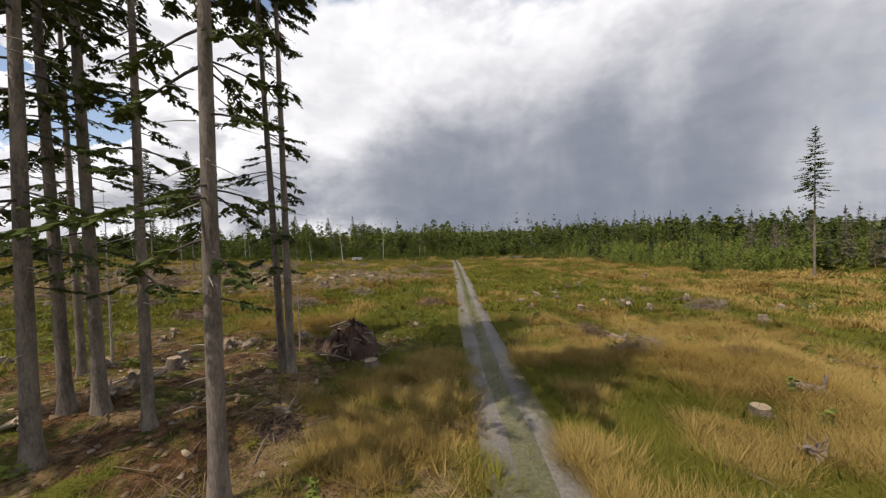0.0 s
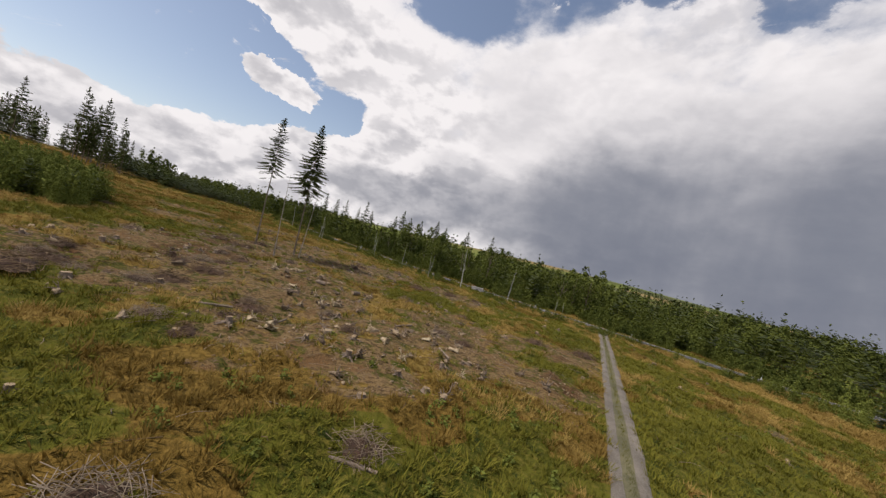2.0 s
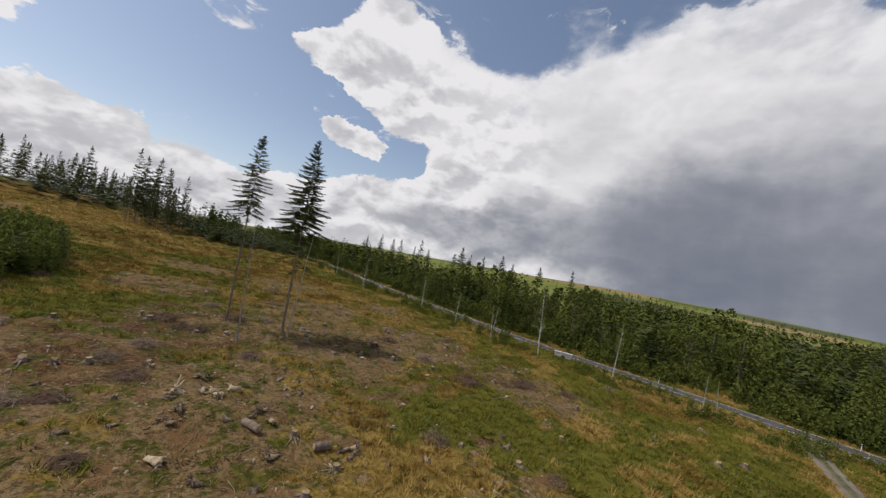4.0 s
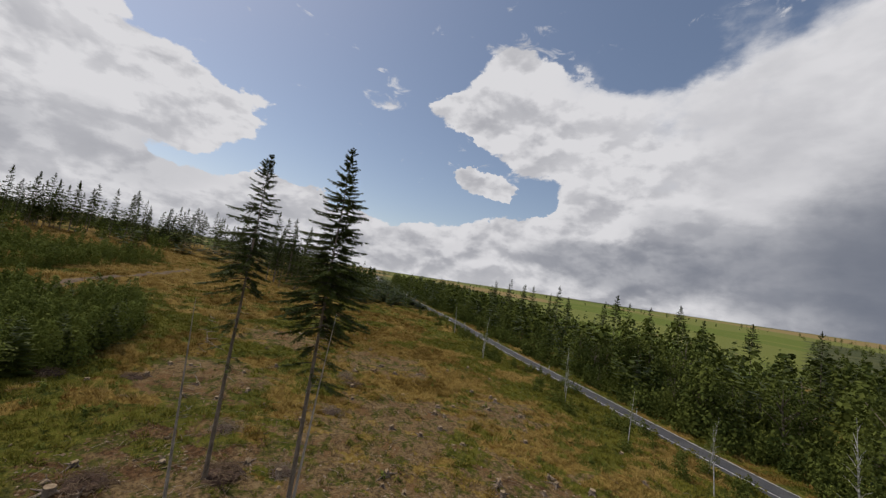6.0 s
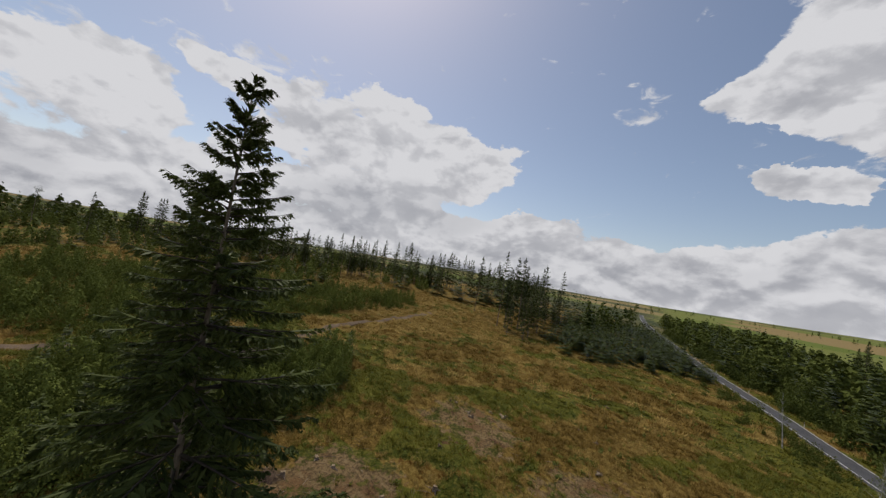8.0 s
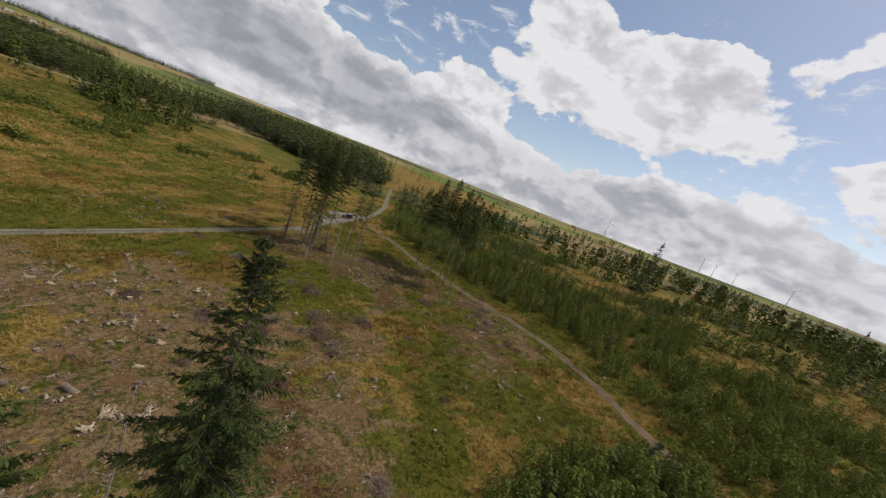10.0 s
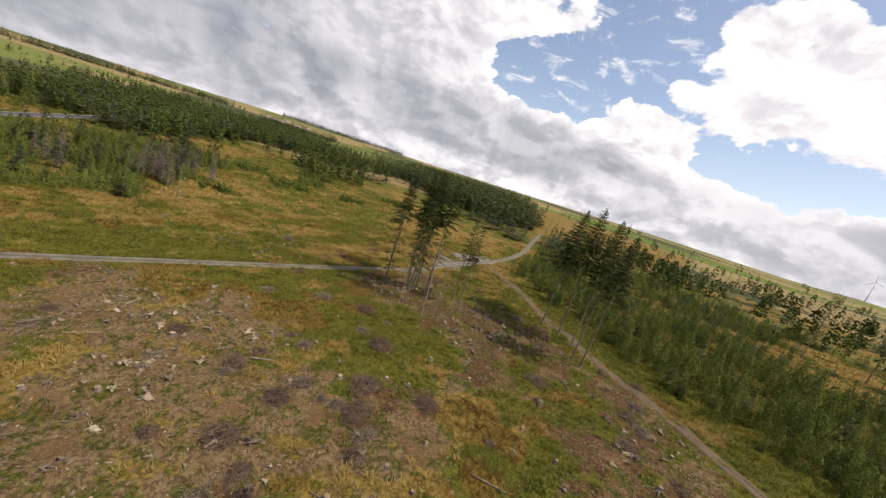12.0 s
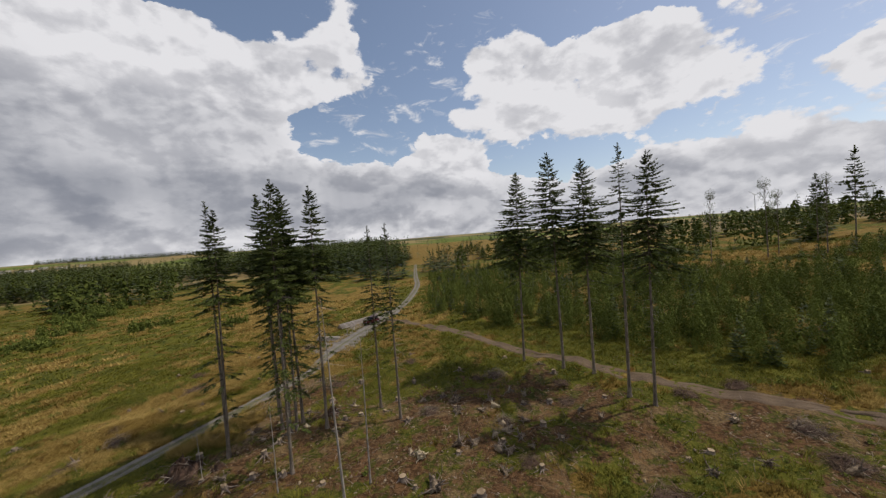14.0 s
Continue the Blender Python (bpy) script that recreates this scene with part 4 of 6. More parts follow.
def birchlet_geo(seed, n=360, size=0.03):
    """A young leafy tree, one metre high: an egg-shaped crown of lobes that runs up to a loose leader."""
    rr = np.random.default_rng(seed)
    z = 0.04 + 0.95 * rr.random(n) ** 1.25
    az = rr.uniform(0, 6.28, n)
    lobe = 1 + 0.26 * np.sin(3 * az + 9 * z + rr.uniform(0, 6)) + 0.16 * np.sin(5 * az - 14 * z + rr.uniform(0, 6))
    r = 0.30 * np.clip(1.02 - z, 0, 1) ** 0.62 * np.minimum(1.0, (z + 0.12) / 0.34) * lobe * rr.uniform(0.62, 1.0, n)
    bend = rr.normal(0, 0.05, 2)
    out = np.stack([np.cos(az), np.sin(az), 0.25 + 0.6 * z], 1)
    c = np.stack([r * out[:, 0] + bend[0] * z * z, r * out[:, 1] + bend[1] * z * z, z], 1)
    face = out / np.linalg.norm(out, axis=1)[:, None] + rr.normal(0, 0.42, (n, 3))
    a = np.cross(face, rr.normal(0, 1, (n, 3)))
    a /= np.linalg.norm(a, axis=1)[:, None] + 1e-9
    b = np.cross(face, a)
    b /= np.linalg.norm(b, axis=1)[:, None] + 1e-9
    s = size * rr.uniform(0.6, 1.3, (n, 1))
    v = np.stack([c - a * s, c + b * s * 0.6, c + a * s, c - b * s * 0.6], 1).reshape(-1, 3)
    i = np.arange(n)[:, None] * 4
    return v, np.concatenate([i + np.array([0, 1, 2]), i + np.array([0, 2, 3])])


def sapling_geo(seed, n=150, wide=0.16):
    """A young conifer: whorls that narrow to a point, one metre high."""
    rr = np.random.default_rng(seed)
    z = rr.uniform(0.03, 0.98, n) ** 1.15
    r = 0.30 * (1 - z) ** 0.85 * rr.uniform(0.55, 1.1, n) + 0.01
    az = rr.uniform(0, 6.28, n)
    o = np.stack([np.cos(az), np.sin(az), np.zeros(n)], 1)
    lat = np.stack([-o[:, 1], o[:, 0], np.zeros(n)], 1)
    s = np.stack([np.zeros(n), np.zeros(n), z], 1) + o * (r * 0.15)[:, None]
    tip = s + o * r[:, None] + np.array([0, 0, 1.0]) * rr.uniform(-0.03, 0.06, n)[:, None]
    mid = (s + tip) / 2
    w = (0.02 + wide * r)[:, None]
    q = np.stack([s, mid + lat * w, tip, mid - lat * w], 1)
    v = q.reshape(-1, 3)
    i = np.arange(n)[:, None] * 4
    return v, np.concatenate([i + np.array([0, 1, 2]), i + np.array([0, 2, 3])])


def broad_geo(seed, n=1300, size=0.034):
    """A leafy tree one metre high: clumps on limbs round a trunk. Returns wood and leaves."""
    rr = np.random.default_rng(seed)
    clumps, wood = [], [tube([(0, 0, -0.02), (0.01, 0, 0.3), (0, 0.01, 0.62), (0.01, 0, 0.9)], [0.02, 0.016, 0.010, 0.004], 5, False)]
    for _ in range(13):
        a, z = rr.uniform(0, 6.28), rr.uniform(0.28, 0.92)
        r = rr.uniform(0.05, 0.23) * (1.25 - 0.8 * abs(z - 0.55))
        p = (r * math.cos(a), r * math.sin(a), z)
        clumps.append((*p, rr.uniform(0.09, 0.16), rr.uniform(0.08, 0.13)))
        wood.append(tube([(0, 0, max(0.2, z - 0.22)), (p[0] * 0.6, p[1] * 0.6, z - 0.08), p], [0.008, 0.005, 0.002], 3, False))
    return merge(wood), leaf_cloud(n, size * 0.55, clumps, seed)


def scatter(poly, count, seed, keep_off=()):
    """Even random places in a polygon, away from lines given with a distance."""
    rr = np.random.default_rng(seed)
    p = np.array(poly, float)
    lo, hi = p.min(0), p.max(0)
    got = np.zeros((0, 2))
    for _ in range(12):
        q = rr.uniform(lo, hi, (count * 2, 2))
        ok = inside(q[:, 0], q[:, 1], poly)
        for line, d in keep_off:
            ok &= near_line(q[:, 0], q[:, 1], line) > d
        got = np.concatenate([got, q[ok]])
        if len(got) >= count:
            break
    return got[:count]


ROADS = ((TRACK, 2.2), (TRACK_SOUTH, 2.6), (HIGHWAY, 5.0), (EARTH_TRACK, 2.4))


def stand(name, label, category, geos, mat, places, height, seed, spread_h=0.3, wide=1.0):
    """A thicket or wood as one body of growth."""
    rr = np.random.default_rng(seed)
    pieces = []
    which = rr.integers(0, len(geos), len(places))
    for k, (v, t) in enumerate(geos):
        q = places[which == k]
        if not len(q):
            continue
        h = (height if np.isscalar(height) else height[which == k]) * rr.uniform(1 - spread_h, 1 + spread_h, len(q))
        pieces.append(spread(v, t, on_ground(q[:, 0], q[:, 1], -0.05), rr.uniform(0, 6.28, len(q)), np.stack([h * wide, h * wide, h], 1), rr.normal(0, 0.03, (len(q), 2))))
    v, t = merge(pieces)
    return tagged(new(name, mesh_of(name, v, t, [mat])), label, category, kind="stuff")


WEST = [(-71, 48), (-78, 52), (-86, 57), (-97, 59), (-106, 59.5), (-118, 54), (-117, 43), (-105, 29), (-94, 25), (-84, 30), (-75, 40)]
SOUTH = [(4, -42), (-6, -42), (-16, -33), (-30, -28.5), (-42, -23), (-53, -18), (-62, -13.5), (-72, -8), (-84, -13), (-100, -22), (-116, -56), (-116, -112), (-60, -145), (0, -170), (40, -112), (12, -62)]
MIDDLE = [(-98, 16), (-86, 4), (-79, -10), (-104, -26), (-126, -42), (-163, -12), (-170, 4), (-195, 46), (-182, 50), (-160, 42), (-140, 34), (-120, 34), (-108, 25)]
EAST = [(24, 117), (30, 110), (37, 97), (38, 81), (42, 70), (41, 57), (50, 57), (64, 58), (76, 42), (97, 46), (120, 23), (142, 32), (134, 72), (104, 98), (58, 112)]
EAST_FAR = [(40, 134), (62, 126), (110, 112), (200, 83), (330, 50), (400, 150), (200, 190), (70, 160)]
NORTH = [(-100, 152), (-62, 143), (-36, 142), (-12, 141), (4, 140), (30, 135), (62, 152), (110, 175), (190, 270), (260, 390), (150, 400), (20, 310), (-60, 240), (-105, 205)]
NORTH_WEST = [(-420, 232), (-300, 195), (-220, 173), (-171, 163), (-139, 157), (-100, 152), (-100, 200), (-170, 230), (-290, 270), (-400, 310)]


WEST_FAR = [(-126, -54), (-166, -24), (-182, 8), (-205, 28), (-240, 56), (-330, 0), (-340, -150), (-210, -210), (-116, -130), (-112, -60)]
PLANTATION = [(-160, 101), (-166, 128), (-173, 149), (-218, 159), (-296, 178), (-300, 150), (-250, 120), (-186, 99)]
SOUTH_HILL = [(114, -206), (136, -176), (168, -152), (290, -190), (420, -195), (500, -420), (300, -430), (172, -306)]
SOUTH_EAST = [(150, 66), (221, 24), (300, -12), (283, -100), (296, -185), (420, -190), (640, -150), (640, 40), (400, 110), (190, 110)]
ISLANDS = [(103, 6, 8), (122, -12, 7), (150, -24, 9), (92, -22, 5), (128, 16, 7), (70, 38, 4), (170, -40, 9), (60, -30, 4), (75, -60, 7), (110, -60, 8)]


def gapped(places, size, seed, keep):
    """Drops the places that fall into grassy gaps."""
    return places[wave(places[:, 0], places[:, 1], size, seed) < keep]


def off_gold(places):
    """Leaves the strips of golden grass open."""
    return places[patches(places[:, 0], places[:, 1], GOLDEN) < 0.2]


def add_growth():
    bushes, bushes_far = [bush_geo(i) for i in (1, 2, 3, 4)], [bush_geo(i, 84, 0.235) for i in (1, 2, 3)]
    bushes_mid = [bush_geo(i, 170, 0.155) for i in (1, 2, 3, 4)]
    trees_near, trees_mid = [birchlet_geo(i, 520, 0.026) for i in (21, 22, 23, 24, 25)], [birchlet_geo(i, 250, 0.040) for i in (21, 22, 23, 24)]
    trees_far = [birchlet_geo(i, 90, 0.070) for i in (21, 22, 23)]
    young, young_far = [sapling_geo(i) for i in (5, 6, 7)], [sapling_geo(i, 44, 0.34) for i in (5, 6, 7)]
    broad = [broad_geo(i) for i in (11, 12, 13, 14)]
    crowns, woods = [b[1] for b in broad], [b[0] for b in broad]
    stand("thicket", "dense green thicket of young birch and willow", "thicket", trees_near, LEAVES, gapped(scatter(WEST, 760, 1, ROADS), 14, 41, 0.75), 4.2, 2, 0.45, 1.0)
    stand("young_spruces", "young spruces growing among the birch thicket", "thicket", young, NEEDLES_LIGHT, gapped(scatter(WEST, 70, 73, ROADS), 14, 41, 0.7), 4.4, 74, 0.4, 1.2)
    south = scatter(SOUTH, 2600, 3, ROADS)
    south = off_gold(south)
    stand("thicket", "dense green thicket of young trees", "thicket", trees_near, LEAVES, gapped(south[south[:, 1] > -68], 26, 42, 0.65), 4.0, 4, 0.55, 0.92)
    stand("thicket", "green thicket of young trees farther off", "thicket", trees_mid, LEAVES, gapped(south[south[:, 1] <= -68], 26, 42, 0.45), 3.4, 5, 0.48, 1.0)
    stand("thicket", "taller young birches standing out of the thicket", "thicket", trees_near, FOREST, gapped(scatter(SOUTH[:10] + [(-100, -50), (0, -62)], 150, 23, ROADS), 22, 42, 0.3), 5.2, 24, 0.3, 1.0)
    stand("young_spruces", "dark young spruces growing among the thicket", "thicket", young, NEEDLES_LIGHT, off_gold(gapped(scatter(SOUTH, 520, 5, ROADS), 30, 43, 0.6)), 4.4, 6, 0.45, 0.85)
    stand("thicket", "loose green thicket with grass gaps", "thicket", trees_mid, LEAVES, gapped(scatter(MIDDLE, 1900, 7, ROADS), 24, 44, 0.5), 3.6, 8, 0.5, 1.05)
    stand("thicket", "wide green thicket with golden grass strips", "thicket", trees_far, LEAVES, off_gold(gapped(scatter(WEST_FAR, 2800, 47, ROADS), 60, 45, 0.3)), 4.2, 48, 0.5, 1.1)
    stand("young_spruces", "rows of dark young spruces", "thicket", young_far, NEEDLES_LIGHT, off_gold(gapped(scatter(WEST_FAR, 1100, 9, ROADS), 60, 45, 0.05)), 4.6, 10, 0.45, 1.15)
    stand("young_spruces", "plantation of dark young spruces", "thicket", young_far, NEEDLES_LIGHT, scatter(PLANTATION, 700, 49, ROADS), 6.0, 50, 0.35, 1.1)
    stand("scrub", "green scrub of young birch at the clearing edge", "thicket", trees_mid, LEAVES, gapped(scatter(EAST, 1350, 11, ROADS), 24, 46, 0.55), 3.2, 12, 0.5, 1.0)
    stand("scrub", "strips of green scrub among golden grass", "thicket", trees_far, LEAVES, gapped(scatter(EAST_FAR, 1800, 61, ROADS), 40, 48, -0.38), 4.0, 62, 0.5, 1.1)
    stand("far_edge_wood", "loose leafy trees beyond the scrub", "wood", trees_mid, FOREST, gapped(scatter(EAST_FAR, 300, 63, ROADS), 60, 49, -0.35), 8.0, 64, 0.4, 1.0)
    e = scatter(EAST, 70, 13, ROADS)
    e = e[e[:, 0] > 52]
    stand("young_spruces", "dark young spruces among the scrub", "thicket", young, NEEDLES, scatter(EAST, 90, 113, ROADS), 6.0, 114, 0.45, 1.0)
    stand("edge_wood", "slender leafy trees behind the scrub", "wood", trees_near, FOREST, e, 5.6, 14, 0.4, 1.1)
    stand("edge_wood", "leafy trees and scrub east of the clearing", "wood", trees_mid, FOREST, scatter(SOUTH_EAST, 600, 51, ROADS), 12.0, 52, 0.35, 0.9)
    stand("far_spruces", "dark spruces in the wood beyond the meadow", "wood", young_far, NEEDLES, scatter(SOUTH_EAST, 2900, 69, ROADS), 15.0, 70, 0.38, 0.72)
    isl = np.concatenate([scatter([(cx - r, cy - r), (cx + r, cy - r), (cx + r, cy + r), (cx - r, cy + r)], int(r * r * 0.9), 71 + k, ROADS) for k, (cx, cy, r) in enumerate(ISLANDS)])
    stand("bush_islands", "patches of green bushes on the golden meadow", "thicket", bushes_far, LEAVES, isl, 2.8, 72, 0.5, 0.9)
    n = gapped(scatter(NORTH, 1250, 15, ROADS), 30, 60, 0.75)
    tops = np.where(n[:, 0] > 4, 7.6, 11.0) * (1 + 0.46 * wave(n[:, 0], n[:, 1], 34.0, 59))
    front = (near_line(n[:, 0], n[:, 1], HIGHWAY) < 26) & (n[:, 0] < 60)
    back = ~front
    slim = front & ((np.arange(len(n)) % 2 == 1) | (n[:, 0] > 2))
    stand("wood", "slender leafy trees along the country road", "wood", trees_near, FOREST, n[slim], 1.05 * tops[slim], 19, 0.30, 1.1)
    front = front & ~slim
    stand("wood", "leafy wood along the country road", "wood", crowns, FOREST, n[front], tops[front], 16, 0.30, 1.0)
    stand("wood_trunks", "trunks and limbs of the leafy wood", "wood", woods, BARK, n[front], tops[front], 16, 0.30, 1.0)
    stand("wood", "leafy wood stretching behind the country road", "wood", trees_mid, FOREST, n[back], tops[back], 17, 0.30, 1.0)
    stand("wood", "taller spruces scattered through the leafy wood", "wood", young_far, NEEDLES, scatter(NORTH, 560, 53, ROADS), 13.0, 54, 0.35, 0.8)
    stand("undergrowth", "green shrubs under the wood edge", "thicket", bushes_mid, FOREST, scatter(NORTH[:6] + [(60, 215), (0, 190), (-50, 172), (-100, 178)], 700, 17, ROADS), 4.2, 18, 0.5, 0.7)
    rr = np.random.default_rng(65)
    p = resample(HIGHWAY, 1.0)
    p = p[(p[:, 0] > -330) & (p[:, 0] < 60)]
    dd = np.gradient(p, axis=0)
    dd /= np.linalg.norm(dd, axis=1)[:, None]
    nrm = np.stack([-dd[:, 1], dd[:, 0]], 1)
    verge = np.concatenate([p + nrm * rr.uniform(5, 15, (len(p), 1)) for _ in range(3)])
    stand("roadside_scrub", "green scrub along the far verge of the country road", "thicket", bushes_mid, FOREST, gapped(verge, 18, 66, 0.4), 3.6, 66, 0.55, 0.8)
    near_side = np.concatenate([p - nrm * rr.uniform(3.6, 15, (len(p), 1)) for _ in range(2)])
    stand("roadside_scrub", "low loose bushes along the near verge of the country road", "thicket", bushes, FOREST, gapped(near_side, 15, 67, 0.1), 2.0, 68, 0.55, 1.0)
    verge = np.concatenate([p - nrm * rr.uniform(2.9, 5.0, (len(p), 1)) for _ in range(3)])
    stand("verge_growth", "tall weeds along the near verge of the country road", "herbs", [bush_geo(88, 70, 0.22)], GRASS, gapped(verge, 8, 69, 0.6), 1.0, 75, 0.5, 1.2)
    nw = scatter(NORTH_WEST, 620, 19, ROADS)
    front = (near_line(nw[:, 0], nw[:, 1], HIGHWAY) < 18) & (nw[:, 0] > -230)
    stand("wood", "mixed young wood along the country road", "wood", trees_near, FOREST, nw[front], 8.0, 20, 0.5, 1.15)
    stand("wood", "mixed young wood behind the country road", "wood", trees_far, FOREST, nw[~front], 9.0, 21, 0.45, 1.2)
    stand("young_spruces", "dark spruces in the mixed young wood", "wood", young_far, NEEDLES, scatter(NORTH_WEST, 330, 55, ROADS), 11.0, 56, 0.45, 1.0)
    stand("spruce_wood", "dark spruce wood on the southern rise", "wood", young_far, NEEDLES, scatter(SOUTH_HILL, 2300, 57, ROADS), 19.0, 58, 0.28, 0.8)
    # far belts, ring by ring round the clearing
    rr = np.random.default_rng(77)
    far_b, far_s = [], []
    for k in range(11000):
        b = rr.uniform(-180, 180)
        d = rr.uniform(190, 420) if rr.random() < 0.5 else rr.uniform(420, 1700)
        x, y = -30 - math.sin(radians(b)) * d, 50 + math.cos(radians(b)) * d
        clump = float(wave(np.array(x), np.array(y), 120.0, 31) + 0.6 * wave(np.array(x), np.array(y), 45.0, 32))
        if 12 < b < 66 and 200 < d < 1300:
            continue
        if near_line(np.array(x), np.array(y), HIGHWAY) < 8 or near_line(np.array(x), np.array(y), TRACK_SOUTH) < 5:
            continue
        if -135 < b < -72 and d > 420 and clump < 0.75:
            continue
        if -135 < b < -72 and clump < 0.25:
            continue
        if clump < ((0.0 if d < 420 else 0.25) if not -45 < b < 12 else -0.5):
            continue
        spr = (70 < b < 125) or (-160 < b < -120) or rr.random() < 0.45
        (far_s if spr else far_b).append((x, y))
    ridge = [(-40 - math.sin(radians(b)) * d, 45 + math.cos(radians(b)) * d) for b, d in zip(rr.uniform(-122, -104, 900), rr.uniform(2250, 2700, 900))]
    ridge += [(-40 - math.sin(radians(b)) * d, 45 + math.cos(radians(b)) * d) for b, d in zip(rr.uniform(-98, -78, 500), rr.uniform(1500, 1700, 500))]
    ridge += [(-40 - math.sin(radians(b)) * d, 45 + math.cos(radians(b)) * d) for b, d in zip(rr.uniform(-112, -101, 260), rr.uniform(1150, 1240, 260))]
    stand("ridge_wood", "dark woods on the far ridge behind the town", "wood", young_far, NEEDLES, np.array(ridge), 17.0, 36, 0.35, 1.3)
    stand("far_wood", "distant leafy woods round the clearing", "wood", trees_far, FOREST, np.array(far_b), 10.5, 33, 0.4, 1.15)
    stand("far_spruces", "distant dark spruce woods round the clearing", "wood", young_far, NEEDLES, np.array(far_s), 12.0, 34, 0.4, 0.95)


add_ground()
add_roads()
add_big_trees()
add_growth()


# ---- grass, brush and stumps ----
def tuft_geo(seed, blades=9, splay=0.5, width=0.05):
    rr = np.random.default_rng(seed)
    az = rr.uniform(0, 6.28, blades)
    o = np.stack([np.cos(az), np.sin(az), np.zeros(blades)], 1)
    lat = np.stack([-o[:, 1], o[:, 0], np.zeros(blades)], 1)
    base = o * rr.uniform(0.0, 0.45, (blades, 1))
    h = rr.uniform(0.5, 1.0, (blades, 1))
    tip = base + o * splay * rr.uniform(0.2, 1.0, (blades, 1)) + np.array([0, 0, 1.0]) * h
    q = np.stack([base - lat * width, base + lat * width, tip], 1)
    v = q.reshape(-1, 3)
    return v, (np.arange(blades)[:, None] * 3 + np.array([0, 1, 2]))


def add_grass():
    rr = np.random.default_rng(91)
    lo, hi, n = np.array([-118.0, -34.0]), np.array([48.0, 150.0]), 135000
    q = rr.uniform(lo, hi, (n, 2))
    x, y = q[:, 0], q[:, 1]
    soil = soil_cover(x, y)
    ok = (near_line(x, y, TRACK) > 1.12 + 0.25 * wave(x, y, 2.0, 63)) & (near_line(x, y, TRACK_SOUTH) > 1.7) & (near_line(x, y, HIGHWAY) > 3.9) & (near_line(x, y, EARTH_TRACK) > 1.4)
    ok &= rr.random(n) > 0.98 * smooth(soil, 0.1, 0.6)
    ok &= ~((x > -19) & (x < 24) & (y > -8) & (y < 27)) | (rr.random(n) < 0.15)
    gold = (dry_cover(x, y) + rr.normal(0, 0.07, n) > 0.52) & (soil < 0.35)
    red = (rust_cover(x, y) + rr.normal(0, 0.06, n) > 0.50) & (soil < 0.35)
    for k, (name, label, mat, pick, high, wide, splay) in enumerate((
            ("dry_grass", "golden dry grass in loose tufts", STRAW, ok & gold & ~red, 0.50, 0.8, 0.6),
            ("grass", "green meadow grass and herbs in tufts", GRASS, ok & ~gold & ~red, 0.42, 0.9, 0.5),
            ("rust_grass", "tall rust-brown seeding grass in soft patches", RUST, ok & red, 0.52, 0.85, 0.6))):
        p = q[pick]
        v, t = [], []
        half = rr.integers(0, 3, len(p))
        pieces = []
        for j in range(3):
            u = p[half == j]
            g = tuft_geo(100 * k + j, 11, splay, 0.040)
            s = rr.uniform(0.6, 1.35, len(u))
            pieces.append(spread(*g, on_ground(u[:, 0], u[:, 1], -0.04), rr.uniform(0, 6.28, len(u)), np.stack([s * wide, s * wide, s * high], 1), rr.normal(0, 0.18, (len(u), 2))))
        v, t = merge(pieces)
        tagged(new(name, mesh_of(name, v, t, [mat])), label, "grass", kind="stuff")
    # finer blades where the camera starts, low over the meadow
    q = np.concatenate([rr.uniform((-19, -8), (24, 27), (30000, 2)), rr.uniform((-7, 3), (15, 17), (26000, 2))])
    x, y = q[:, 0], q[:, 1]
    ok = (near_line(x, y, TRACK) > 1.12 + 0.25 * wave(x, y, 2.0, 63)) & (rr.random(len(q)) > 0.98 * smooth(soil_cover(x, y), 0.1, 0.6))
    gold = dry_cover(x, y) + rr.normal(0, 0.07, len(q)) > 0.52
    red = rust_cover(x, y) + rr.normal(0, 0.06, len(q)) > 0.50
    for k, (name, label, mat, pick, high) in enumerate((("dry_grass", "fine golden dry grass beside the track", STRAW, ok & gold & ~red, 0.46), ("grass", "fine green grass beside the track", GRASS, ok & ~gold & ~red, 0.30), ("rust_grass", "fine rust-brown seeding grass beside the track", RUST, ok & red, 0.6))):
        u = q[pick]
        s = rr.uniform(0.6, 1.3, len(u))
        v, t = spread(*tuft_geo(500 + k, 13, 0.8, 0.010), on_ground(u[:, 0], u[:, 1], -0.03), rr.uniform(0, 6.28, len(u)), np.stack([s * 0.75, s * 0.75, s * high], 1), rr.normal(0, 0.25, (len(u), 2)))
        tagged(new(name, mesh_of(name, v, t, [mat])), label, "grass", kind="stuff")
    # coarser tufts farther off
    for k, (lo2, hi2, m) in enumerate((((-230, -60), (-118, 170), 26000), ((48, -60), (230, 190), 26000), ((-118, -130), (48, -34), 12000))):
        u = rr.uniform(lo2, hi2, (m, 2))
        u = u[(near_line(u[:, 0], u[:, 1], TRACK_SOUTH) > 2) & (near_line(u[:, 0], u[:, 1], HIGHWAY) > 4) & (near_line(u[:, 0], u[:, 1], EARTH_TRACK) > 1.5)]
        g3 = rust_cover(u[:, 0], u[:, 1]) > 0.50
        g2 = dry_cover(u[:, 0], u[:, 1]) > 0.52
